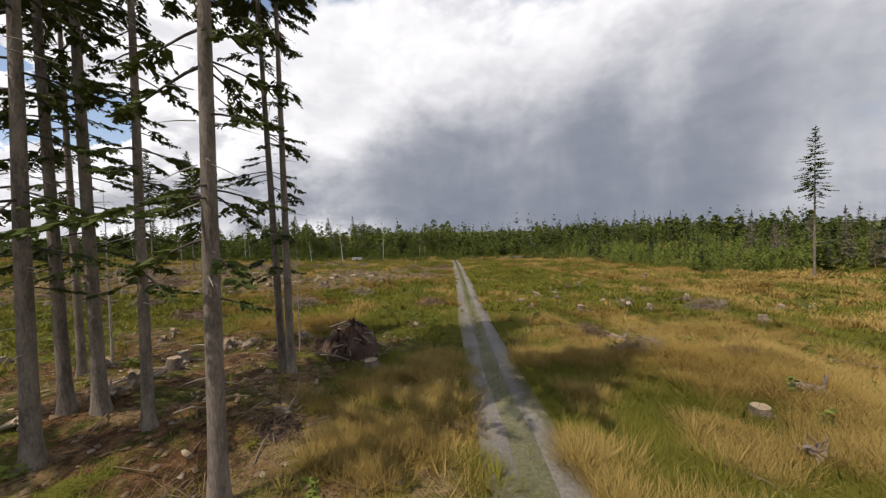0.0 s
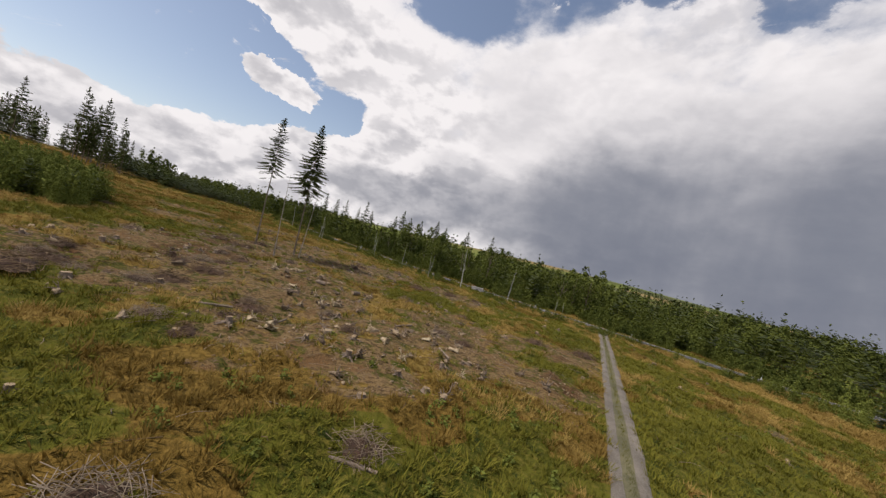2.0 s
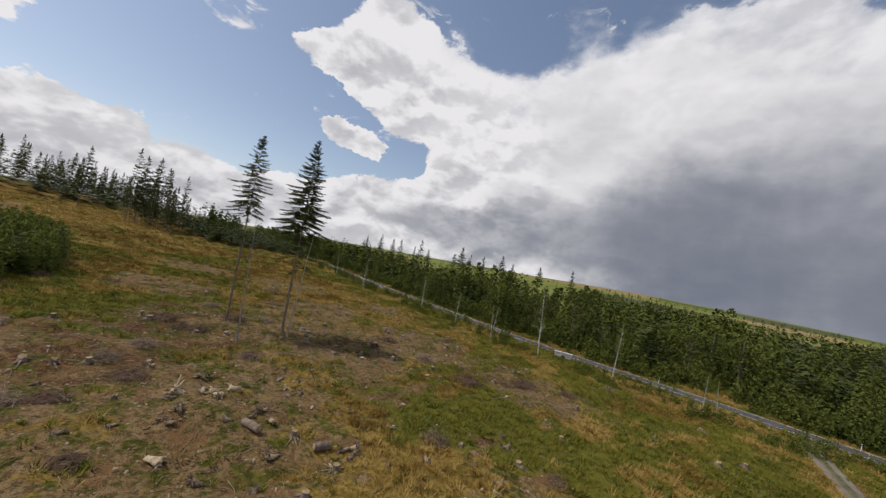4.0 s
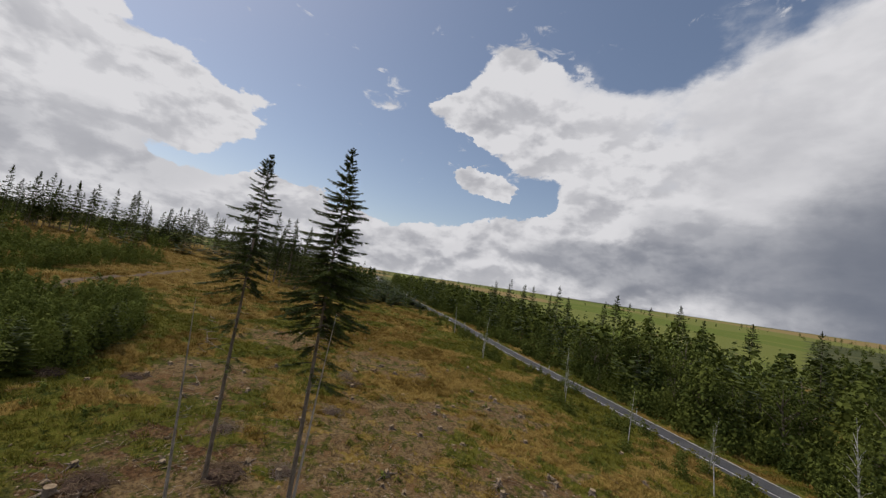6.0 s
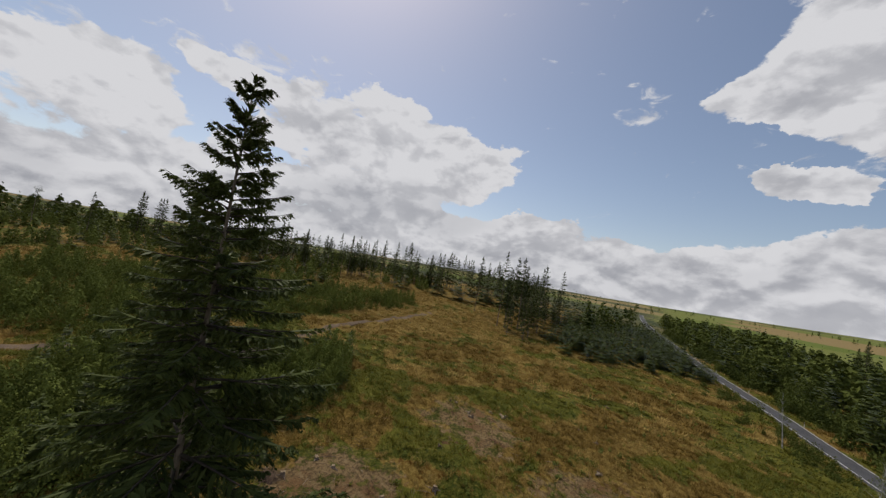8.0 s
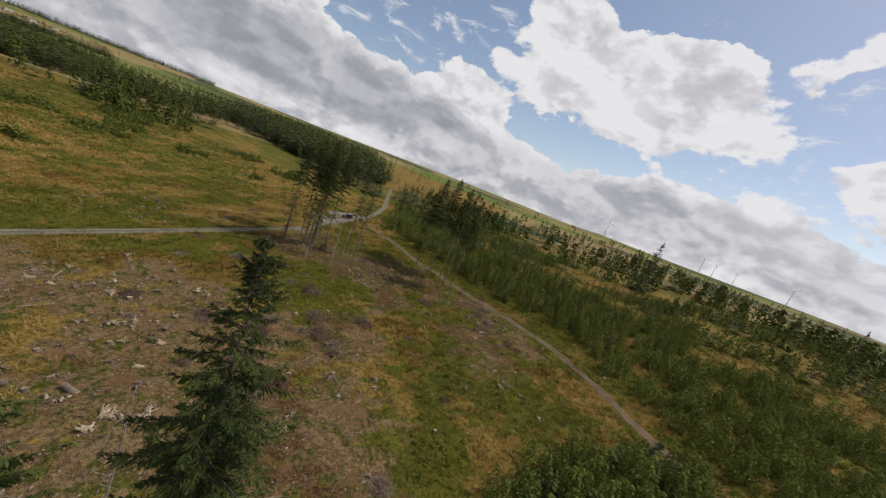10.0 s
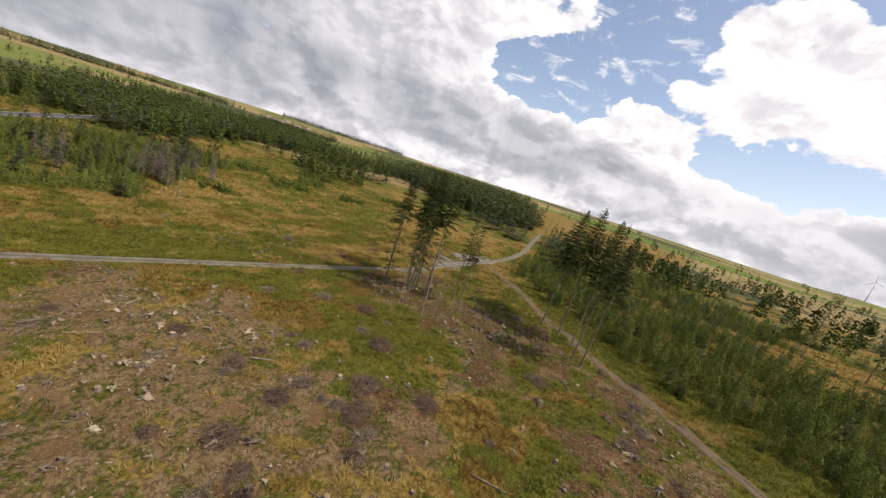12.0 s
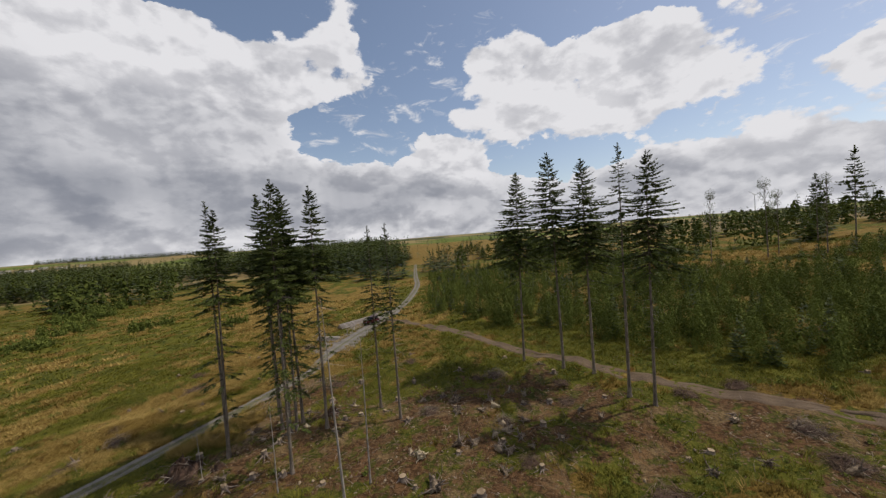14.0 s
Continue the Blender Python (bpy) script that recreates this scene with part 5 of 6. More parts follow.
        for nm, lb, mt, w2, hh in (("dry_grass", "golden dry grass at the edge of the clearing", STRAW, u[g2 & ~g3], 0.8), ("rust_grass", "rust-brown grass at the edge of the clearing", RUST, u[g3], 0.9), ("grass", "green grass at the edge of the clearing", GRASS, u[~g2 & ~g3], 0.6)):
            v, t = spread(*tuft_geo(300 + k, 7, 0.5, 0.085), on_ground(w2[:, 0], w2[:, 1], -0.04), rr.uniform(0, 6.28, len(w2)), np.stack([rr.uniform(1.0, 2.0, len(w2))] * 2 + [rr.uniform(0.6, 1.2, len(w2)) * hh], 1), rr.normal(0, 0.15, (len(w2), 2)))
            tagged(new(nm, mesh_of(nm, v, t, [mt])), lb, "grass", kind="stuff")
    # the strip of grass between the ruts
    line = np.repeat(resample(TRACK, 0.25), 3, 0)
    line = line[rr.random(len(line)) < np.where(line[:, 1] < 20, 0.35, 0.9)]
    line = line + rr.normal(0, 0.12, line.shape)
    v, t = spread(*tuft_geo(7, 14, 0.7, 0.03), on_ground(line[:, 0], line[:, 1], 0.0), rr.uniform(0, 6.28, len(line)), rr.uniform(0.14, 0.30, len(line)))
    tagged(new("grass_strip", mesh_of("grass_strip", v, t, [GRASS])), "low green grass between the wheel ruts", "grass", kind="stuff")
    # low herbs and brambles on the clearing
    q = rr.uniform(lo - np.array([70.0, 0.0]), hi, (9500, 2))
    x, y = q[:, 0], q[:, 1]
    ok = (rr.random(len(q)) > 0.9 * smooth(soil_cover(x, y), 0.1, 0.5)) & (wave(x, y, 14.0, 71) + 0.5 * wave(x, y, 40.0, 72) > 0.12) & (near_line(x, y, TRACK) > 2.4) & (near_line(x, y, TRACK_SOUTH) > 3) & (near_line(x, y, HIGHWAY) > 4.5) & (near_line(x, y, EARTH_TRACK) > 2.2)
    stand("herbs", "low green herbs and brambles on the clearing", "herbs", [bush_geo(81, 72, 0.22), bush_geo(82, 72, 0.22)], LEAVES, q[ok], 0.55, 83, 0.45, 1.6)
    q = rr.uniform((-100, -30), (20, 125), (16000, 2))
    x, y = q[:, 0], q[:, 1]
    ok = (rr.random(len(q)) < patches(x, y, LUSH) + 0.03) & (near_line(x, y, TRACK) > 2.0) & (near_line(x, y, EARTH_TRACK) > 2.0)
    stand("lush_herbs", "bright green lush herbs in damp patches", "herbs", [bush_geo(84, 120, 0.15), bush_geo(85, 120, 0.15)], GRASS, q[ok], 0.42, 86, 0.4, 1.6)


def stump_pattern(seed, split=False):
    rr = np.random.default_rng(seed)
    n, r, h = 14, rr.uniform(0.22, 0.32), rr.uniform(0.32, 0.55)
    az = np.linspace(0, 2 * np.pi, n, endpoint=False)
    flare = 1 + 0.55 * np.clip(np.cos(az * 4 + rr.uniform(0, 6)), 0, 1) + rr.normal(0, 0.05, n)
    rings = []
    for z, f in ((-0.15, 1.9), (0.03, 1.45), (0.15, 1.08), (h, 0.95)):
        rad = r * (1 + (flare - 1) * (f - 0.9)) * (0.75 + 0.25 * f)
        zz = np.full(n, z) + (rr.normal(0, 0.10 if split else 0.012, n) if z == h else 0)
        rings.append(np.stack([rad * np.cos(az), rad * np.sin(az), zz], 1))
    v = np.concatenate(rings)
    t = []
    for i in range(3):
        for j in range(n):
            k = (j + 1) % n
            t += [(i * n + j, i * n + k, (i + 1) * n + k), (i * n + j, (i + 1) * n + k, (i + 1) * n + j)]
    top = rings[-1] * np.array([0.97, 0.97, 1.0]) + np.array([0, 0, 0.006])
    tv = np.concatenate([top, [top.mean(0) + np.array([0, 0, 0.12 if split else 0.004])]])
    tt = np.array([(j, (j + 1) % n, n) for j in range(n)])
    roots = []
    for k in range(rr.integers(4, 7)):
        a = rr.uniform(0, 6.28)
        L = rr.uniform(0.5, 1.1)
        u = np.linspace(0, 1, 4)[:, None]
        d = np.array([math.cos(a), math.sin(a), 0.0])
        roots.append(tube(d * (r * 0.8 + L * u) + np.array([0, 0, 0.14]) * (1 - u) ** 2 - np.array([0, 0, 0.05]) * u, [0.085, 0.06, 0.045, 0.015], 5))
    return mesh_of("stump_body", v, np.array(t), [STUMP], True), mesh_of("cut_face", tv, tt, [CUT]), mesh_of("roots", *merge(roots), [STUMP], True)


def add_stumps():
    rr = np.random.default_rng(101)
    patterns = [stump_pattern(110 + i, i % 2 == 1) for i in range(5)]
    labels = ["weathered spruce stump with a sawn top", "splintered spruce stump with pale torn wood"]
    places = []
    while len(places) < 260:
        x, y = rr.uniform(-95, 30), rr.uniform(-18, 122)
        w = float(soil_weight(np.array(x), np.array(y)))
        if rr.random() > 0.16 + 0.84 * w or min(near_line(np.array(x), np.array(y), l) for l in (TRACK, TRACK_SOUTH, EARTH_TRACK)) < 2.6:
            continue
        places.append((x, y))
    for i, (x, y) in enumerate(places):
        k = int(rr.integers(0, 5))
        body, cut, roots = patterns[k]
        ob = thing("tree_stump", labels[k % 2], "stump", "stumps on the clearing")
        part("stump_body", body, ob)
        part("cut_face", cut, ob, "pale cut wood")
        part("root_flare", roots, ob)
        ob.matrix_basis = pose(x, y, float(ground_z(x, y)) - 0.02, rr.uniform(-6, 6), rr.uniform(-6, 6), rr.uniform(0, 360)) @ Matrix.Scale(rr.uniform(0.6, 1.12), 4)


def torn_pattern(seed, wood):
    """A stump torn out of the ground: a short split butt lying over, with a crown of twisted broken roots."""
    rr = np.random.default_rng(seed)
    n, L = 9, rr.uniform(0.45, 0.75)
    az = np.linspace(0, 2 * np.pi, n, endpoint=False)
    lobes = 1 + 0.30 * np.cos(3 * az + rr.uniform(0, 6)) + rr.normal(0, 0.16, n)
    rings, tris = [], []
    for k, (u, r) in enumerate(((-0.42, 0.03), (-0.5, 0.13), (-0.2, 0.17), (0.15, 0.20), (0.38, 0.26), (0.48, 0.20), (0.36, 0.03))):
        jag = rr.normal(0, 0.11 if k in (0, 1, 5, 6) else 0.04, n)
        wide = r * lobes * rr.uniform(0.8, 1.2, n)
        rings.append(np.stack([u * L + jag, wide * np.cos(az), 0.20 + wide * np.sin(az) * 0.85], 1))
        if k:
            for j in range(n):
                q = (j + 1) % n
                p0, p1 = (k - 1) * n, k * n
                tris += [(p0 + j, p0 + q, p1 + q), (p0 + j, p1 + q, p1 + j)]
    lump = np.concatenate(rings), np.array(tris)
    roots = []
    for i in range(11):
        a = 0.57 * i + rr.normal(0, 0.3)
        out = np.array([rr.uniform(-0.1, 0.6), math.cos(a), math.sin(a) * 0.8])
        ln, r = rr.uniform(0.25, 0.62), rr.uniform(0.035, 0.085)
        u = np.linspace(0, 1, 5)[:, None]
        c = np.array([0.34 * L, 0.10 * math.cos(a), 0.22 + 0.10 * math.sin(a)])
        bend = rr.normal(0, 0.22, 3) * u ** 2 + rr.normal(0, 0.03, (5, 3)) * u
        roots.append(tube(c + out * ln * u + bend, [r, r * 0.8, r * 0.6, r * 0.42, r * 0.2], 5))
    splinter = []
    for _ in range(9):
        a = rr.uniform(0, 6.28)
        p = np.array([-0.40 * L, 0.10 * math.cos(a), 0.20 + 0.10 * math.sin(a)])
        splinter.append(tube([p, p + np.array([-rr.uniform(0.10, 0.34), rr.normal(0, 0.06), rr.normal(0, 0.07)])], [0.035, 0.006], 4))
    return mesh_of("lump", *lump, [wood]), mesh_of("torn_roots", *merge(roots), [STUMP if wood is TORN else wood]), mesh_of("splinters", *merge(splinter), [wood])


def add_torn_stumps():
    rr = np.random.default_rng(401)
    patterns, fresh = [torn_pattern(410 + 7 * i, TORN) for i in range(5)], [torn_pattern(460 + 7 * i, FRESH) for i in range(3)]
    spots = []
    # rows and clusters where the roots were pushed together
    for cx, cy, n, sx, sy in ((-22, 56, 26, 7, 5), (-14, 58, 14, 5, 4), (-30, 50, 12, 5, 5), (-36, 62, 14, 6, 6), (-48, 56, 14, 7, 5), (-44, 68, 10, 6, 6), (-28, 66, 12, 6, 5), (-57, 66, 10, 6, 5), (-50, 90, 12, 8, 6),
                              (-40, 100, 12, 9, 6), (-26, 6, 14, 5, 4), (-34, 2, 12, 4, 4), (-12, 10, 3, 4, 3), (-60, -1, 12, 5, 4), (-58, 8, 8, 4, 4), (-100, 92, 14, 12, 9), (12, 40, 6, 5, 8), (22, 30, 10, 6, 9), (-66, 24, 10, 5, 6), (-20, 74, 10, 6, 5)):
        for _ in range(n):
            spots.append((cx + rr.normal(0, sx), cy + rr.normal(0, sy)))
    large = [(-43.6, 60.5), (-41.7, 62.6), (-36.4, 57.6), (-31.7, 57.0), (-28.0, 56.2), (-20.7, 53.4), (-25.7, 44.2), (-24.2, 44.8), (-18.2, 52.0), (-18.6, 54.4), (-15.6, 52.4), (-14.0, 58.4), (-9.8, 46.7), (-4.7, 58.5), (-42.4, 47.4), (-47.2, 39.4), (-33.0, 35.6), (-30.5, 5.9), (-29.0, 6.7), (-32.6, 3.2), (-29.1, 11.6), (-36.0, 14.0), (-26.5, 9.2), (-50.6, 86.2), (-16.2, 43.5), (-10.6, 17.4), (-55.4, 6.3), (-48.4, 5.0), (-2.5, 22.6), (9.6, 20.8), (8.6, 8.5), (11.6, 11.6)]
    spots = large + spots
    for i, (x, y) in enumerate(spots):
        if min(near_line(np.array(x), np.array(y), l) for l in (TRACK, TRACK_SOUTH, EARTH_TRACK)) < 2.4:
            continue
        pale = i < 9 or i % 11 == 0
        lump, roots, split = fresh[i % 3] if pale else patterns[i % 5]
        ob = thing("torn_stump", "cream-coloured freshly split stump wood on bare soil" if pale else "torn-out brown spruce stump with broken roots", "stump", "torn stumps on the clearing")
        part("lump", lump, ob)
        tagged(part("root_mass", roots, ob, "short broken roots"), kind="stuff")
        tagged(part("splintered_wood", split, ob), kind="stuff")
        s = rr.uniform(*((0.8, 1.3) if y < 15 else (0.55, 1.05))) * (1.4 if rr.random() < 0.12 else 1.0) if i >= len(large) else rr.uniform(0.9, 1.5)
        ob.matrix_basis = pose(x, y, float(ground_z(x, y)) - 0.06 * s, rr.uniform(-25, 25), rr.uniform(-25, 25), rr.uniform(0, 360)) @ Matrix.Diagonal((s, s, s * rr.uniform(0.7, 1.2), 1.0))


def heap_geo(seed, n, high, wide, thin=0.014, reach=1.3):
    rr = np.random.default_rng(seed)
    out = []
    for _ in range(n):
        a, r = rr.uniform(0, 6.28), wide * math.sqrt(rr.random())
        z = high * (1 - (r / wide) ** 2) * rr.uniform(0.1, 1.0)
        c = np.array([r * math.cos(a), r * math.sin(a), z])
        b = rr.uniform(0, 6.28)
        d = np.array([math.cos(b), math.sin(b), rr.normal(0.0, 0.32)])
        L = rr.uniform(0.4, 1.0) * reach
        u = np.linspace(-0.5, 0.5, 3)[:, None]
        pts = c + d * L * u + np.array([0, 0, -0.25]) * L * u ** 2
        pts[:, 2] = np.maximum(pts[:, 2], 0.0)
        out.append(tube(pts, [thin, thin * 0.8, thin * 0.35], 3, False))
    return merge(out)


def mound_geo(seed, wide, high):
    rr = np.random.default_rng(seed)
    rings, n = [], 16
    for f in (1.0, 0.82, 0.6, 0.36, 0.12):
        az = np.linspace(0, 2 * np.pi, n, endpoint=False)
        rad = wide * f * (1 + rr.normal(0, 0.10, n))
        rings.append(np.stack([rad * np.cos(az), rad * np.sin(az), high * (1 - f ** 1.6) * (1 + rr.normal(0, 0.12, n)) - (0.1 if f == 1 else 0)], 1))
    v = np.concatenate(rings)
    t = []
    for i in range(4):
        for j in range(n):
            k = (j + 1) % n
            t += [(i * n + j, i * n + k, (i + 1) * n + k), (i * n + j, (i + 1) * n + k, (i + 1) * n + j)]
    t += [(4 * n, 4 * n + j, 4 * n + j + 1) for j in range(1, n - 1)]
    return v, np.array(t)


def rough(geo, amount, seed):
    v, t = geo
    return v + np.random.default_rng(seed).normal(0, amount, v.shape), t


def clods(seed):
    """A broken heap of soil lumps held together by roots."""
    rr = np.random.default_rng(seed)
    lumps = []
    for k in range(9):
        a, r = rr.uniform(0, 6.28), rr.uniform(0.0, 0.75)
        v, t = rough(mound_geo(seed * 10 + k, rr.uniform(0.35, 0.75), rr.uniform(0.45, 1.05) * (1.15 - 0.5 * r)), 0.07, seed + k)
        lumps.append((v + np.array([r * math.cos(a), r * math.sin(a) * 0.7, 0.0]), t))
    return merge(lumps)


def add_brush():
    rr = np.random.default_rng(121)
    heaps = [(mesh_of("twigs", *heap_geo(130 + i, 150, 0.75, 1.5, 0.020), [TWIG]), mesh_of("litter", *rough(mound_geo(140 + i, 1.25, 0.36), 0.05, i), [ROOT])) for i in range(3)]
    pale = [(mesh_of("twigs", *heap_geo(150 + i, 170, 0.75, 1.2, 0.013, 1.4), [PALE_TWIG]), mesh_of("litter", *mound_geo(160 + i, 0.9, 0.30), [ROOT])) for i in range(2)]
    chosen = [(-25.4, 39.3), (-61, 65.6), (-59.5, 66.8), (-47.2, 39.9), (-26.6, 29.3), (-36, 41.2), (-10.5, 39.2), (-2.4, 82), (-29.6, 46.8), (-40.8, 49.6), (-13.7, 30.7), (-31.4, 48), (-28.3, 38.6), (-38.5, 40), (-44.8, 49), (-30.8, 28.3), (-43.8, 29), (-41.9, 37.6), (-37.1, 44.1), (-48.7, 13.1), (-51.3, 25.7), (-59.5, 4.2), (-56.6, 1.8), (-46, 54.2), (-67.9, 9.6), (-53.5, -10.2), (-36, -8.1), (-56.2, -2.3), (-59.2, 3.2), (-25.6, -7.3), (-48.4, -7), (-12.3, -11.5), (-50, 68.6), (-52.2, 57.8), (-70.8, 72.2), (-48.6, 58.8), (-63.4, 52), (13, 16)]
    while len(chosen) < 100:
        x, y = rr.uniform(-90, 26), rr.uniform(-16, 115)
        if rr.random() < 0.25 + 0.75 * float(soil_weight(np.array(x), np.array(y))) and min(near_line(np.array(x), np.array(y), l) for l in (TRACK, TRACK_SOUTH, EARTH_TRACK)) > 3.4:
            chosen.append((x, y))
    for i, (x, y) in enumerate(chosen):
        light = rr.random() < 0.3
        tw, li = pale[i % 2] if light else heaps[i % 3]
        ob = thing("brush_pile", "heap of bleached felled branches" if light else "heap of brown felled twigs and branches", "brush pile", "brush piles on the clearing")
        tagged(part("brushwood", tw, ob), kind="stuff")
        part("litter", li, ob, "dark soil and needle litter")
        ob.matrix_basis = pose(x, y, float(ground_z(x, y)) - 0.03, 0, 0, rr.uniform(0, 360)) @ Matrix.Scale(rr.uniform(0.6, 1.35), 4)
    # upturned root plates
    for i, (x, y, s) in enumerate([(-5.4, 17.6, 1.5), (-12.5, 5.8, 0.9), (-49.5, 85.6, 0.7), (-47, 48.8, 0.7), (-8.4, 16.2, 0.6)]):
        ob = thing("root_plate", "upturned root plate caked with dark soil", "root plate", "root plates on the clearing")
        tagged(part("soil_mass", mesh_of("soil_mass", *clods(170 + i), [ROOT]), ob), kind="stuff")
        tagged(part("root_mass", mesh_of("roots", *heap_geo(180 + i, 34, 1.25, 1.2, 0.035, 1.2), [STUMP]), ob), kind="stuff")
        ob.matrix_basis = pose(x, y, float(ground_z(x, y)) - 0.05, rr.uniform(-8, 8), 0, rr.uniform(0, 360)) @ Matrix.Scale(s, 4)
    # loose sticks and chips
    n = 15000
    q = rr.uniform((-100, -25), (34, 128), (n, 2))
    w = soil_weight(q[:, 0], q[:, 1])
    q = q[(rr.random(n) < 0.06 + w) & (near_line(q[:, 0], q[:, 1], TRACK) > 1.8)]
    stick = tube([(-0.5, 0, 0.05), (0.05, 0.05, 0.10), (0.5, -0.03, 0.04)], [0.022, 0.018, 0.008], 3, False)
    for k, (mat, lab) in enumerate(((PALE_TWIG, "bleached sticks scattered over bare soil"), (TWIG, "brown sticks scattered over bare soil"))):
        u = q[k::2]
        v, t = spread(*stick, on_ground(u[:, 0], u[:, 1]), rr.uniform(0, 6.28, len(u)), np.stack([rr.uniform(0.35, 1.9, len(u)), np.ones(len(u)), rr.uniform(0.7, 1.6, len(u))], 1))
        tagged(new("sticks", mesh_of("sticks", v, t, [mat])), lab, "sticks", kind="stuff")
    chip = box(0, 0, 0.04, 0.26, 0.11, 0.10, 0.5)
    u = rr.uniform((-80, -14), (0, 112), (2600, 2))
    u = u[rr.random(len(u)) < soil_weight(u[:, 0], u[:, 1]) ** 1.5]
    v, t = spread(*chip, on_ground(u[:, 0], u[:, 1]), rr.uniform(0, 6.28, len(u)), np.stack([rr.uniform(0.4, 1.6, len(u)), rr.uniform(0.4, 1.5, len(u)), rr.uniform(0.4, 2.2, len(u))], 1), rr.normal(0, 0.3, (len(u), 2)))
    tagged(new("wood_chunks", mesh_of("wood_chunks", v, t, [TORN])), "pale splintered wood chunks on bare soil", "wood chunks", kind="stuff")
    # clods, bark and root litter all over the bare soil
    clod = (np.array([(-0.5, -0.4, -0.1), (0.5, -0.35, -0.1), (0.45, 0.4, -0.1), (-0.4, 0.5, -0.1), (-0.15, 0.05, 0.55), (0.25, 0.0, 0.35)]), np.array([(0, 1, 5), (0, 5, 4), (1, 2, 5), (2, 3, 4), (2, 4, 5), (3, 0, 4)]))
    u = rr.uniform((-75, -18), (4, 112), (76000, 2))
    u = u[(rr.random(len(u)) < smooth(soil_cover(u[:, 0], u[:, 1]), 0.15, 0.7)) & (near_line(u[:, 0], u[:, 1], TRACK) > 1.8) & (near_line(u[:, 0], u[:, 1], EARTH_TRACK) > 1.5)]
    for k, (nm, mat, lab) in enumerate((("soil_clods", CLOD, "clods of brown forest soil on the bare ground"), ("bark_litter", TWIG, "brown bark and root litter on the bare ground"), ("wood_litter", PALE_TWIG, "bleached wood litter on the bare ground"))):
        w = u[k::3] if k < 2 else u[2::18]
        d = rr.uniform(0.05, 0.20, len(w)) * (1.0 if k == 0 else 0.9)
        v, t = spread(*clod, on_ground(w[:, 0], w[:, 1], 0.02), rr.uniform(0, 6.28, len(w)), np.stack([d * rr.uniform(0.7, 1.8, len(w)), d, d * rr.uniform(0.4, 1.0, len(w))], 1), rr.normal(0, 0.2, (len(w), 2)))
        tagged(new(nm, mesh_of(nm, v, t, [mat])), lab, "litter", kind="stuff")
    # single logs
    for i, (x, y, L, r, a) in enumerate([(-9.2, 5.6, 2.0, 0.09, 25), (-30, 44, 2.6, 0.12, 60), (-26, 47, 3.0, 0.10, 110), (-45, 88, 2.4, 0.10, 20), (-37, 63, 1.6, 0.28, 10), (-33, 66, 1.1, 0.30, 70), (-14, 56, 2.2, 0.11, 140), (-21, 60, 2.8, 0.10, 80), (-55, 30, 3.4, 0.09, 35), (-10, 38, 2.2, 0.1, 15)]):
        ob = thing("fallen_log", "short weathered spruce log on the ground", "log", "loose logs")
        part("log_body", mesh_of("log_body", *tube([(-L / 2, 0, r * 0.8), (0, 0.03, r * 0.85), (L / 2, 0, r * 0.8)], [r, r * 0.96, r * 0.9], 10, False), [STUMP], True), ob)
        for s in (-1, 1):
            part("cut_end", mesh_of("cut_end", *tube([(s * L / 2 * 0.985, 0, r * 0.8), (s * L / 2 * 1.004, 0, r * 0.8)], [r * 0.95, r * 0.95], 10), [CUT]), ob, "pale sawn end")
        ob.matrix_basis = pose(x, y, float(ground_z(x, y)), 0, rr.uniform(-3, 3), a)


# ---- trees along the road and on the skyline ----
def broad_pattern(seed, h, bark, label, group, leaves, n=900, thin=1.0):
    rr = np.random.default_rng(seed)
    clumps, limbs = [], []
    pts, rad = trunk_geo(h * 0.96, 0.009 * h * thin, seed, lean=0.03, flare=0.5)
    for _ in range(22):
        z = h * rr.uniform(0.38, 0.96)
        a = rr.uniform(0, 6.28)
        r = h * rr.uniform(0.04, 0.15) * (1.3 - z / h)
        c0 = np.array([np.interp(z - 0.08 * h, pts[:, 2], pts[:, 0]), np.interp(z - 0.08 * h, pts[:, 2], pts[:, 1]), z - 0.08 * h])
        c = c0 + np.array([r * math.cos(a), r * math.sin(a), 0.08 * h])
        clumps.append((*c, h * rr.uniform(0.03, 0.06), h * rr.uniform(0.03, 0.055)))
        limbs.append(tube([c0, (c0 + c) / 2 + np.array([0, 0, 0.01 * h]), c], [0.0032 * h, 0.002 * h, 0.0008 * h], 4, False))
    parts = [("trunk", mesh_of("trunk", *tube(pts, rad, 8), [bark], True), ""), ("limb_wood", mesh_of("limb_wood", *merge(limbs), [bark]), "")]
    if n:
        parts.append(("crown", mesh_of("crown", *leaf_cloud(n, 0.10, clumps, seed + 3), [leaves]), "loose green leaf crown"))
    return dict(h=h, label=label, group=group, parts=parts)


def pine_pattern(seed, h, label, group, bare=0.55):
    """A tall thin conifer whose crown is a few tiers at the top."""
    tr, wd, nd = spruce_geo(h, h * bare, h * 0.15, seed, branches=84, twigs=22, fine=0.26, sparse=7, low=0.3, droop=0.2)
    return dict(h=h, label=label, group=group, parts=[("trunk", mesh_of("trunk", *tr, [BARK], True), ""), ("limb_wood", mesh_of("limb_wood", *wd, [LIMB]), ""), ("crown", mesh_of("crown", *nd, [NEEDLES]), "")])


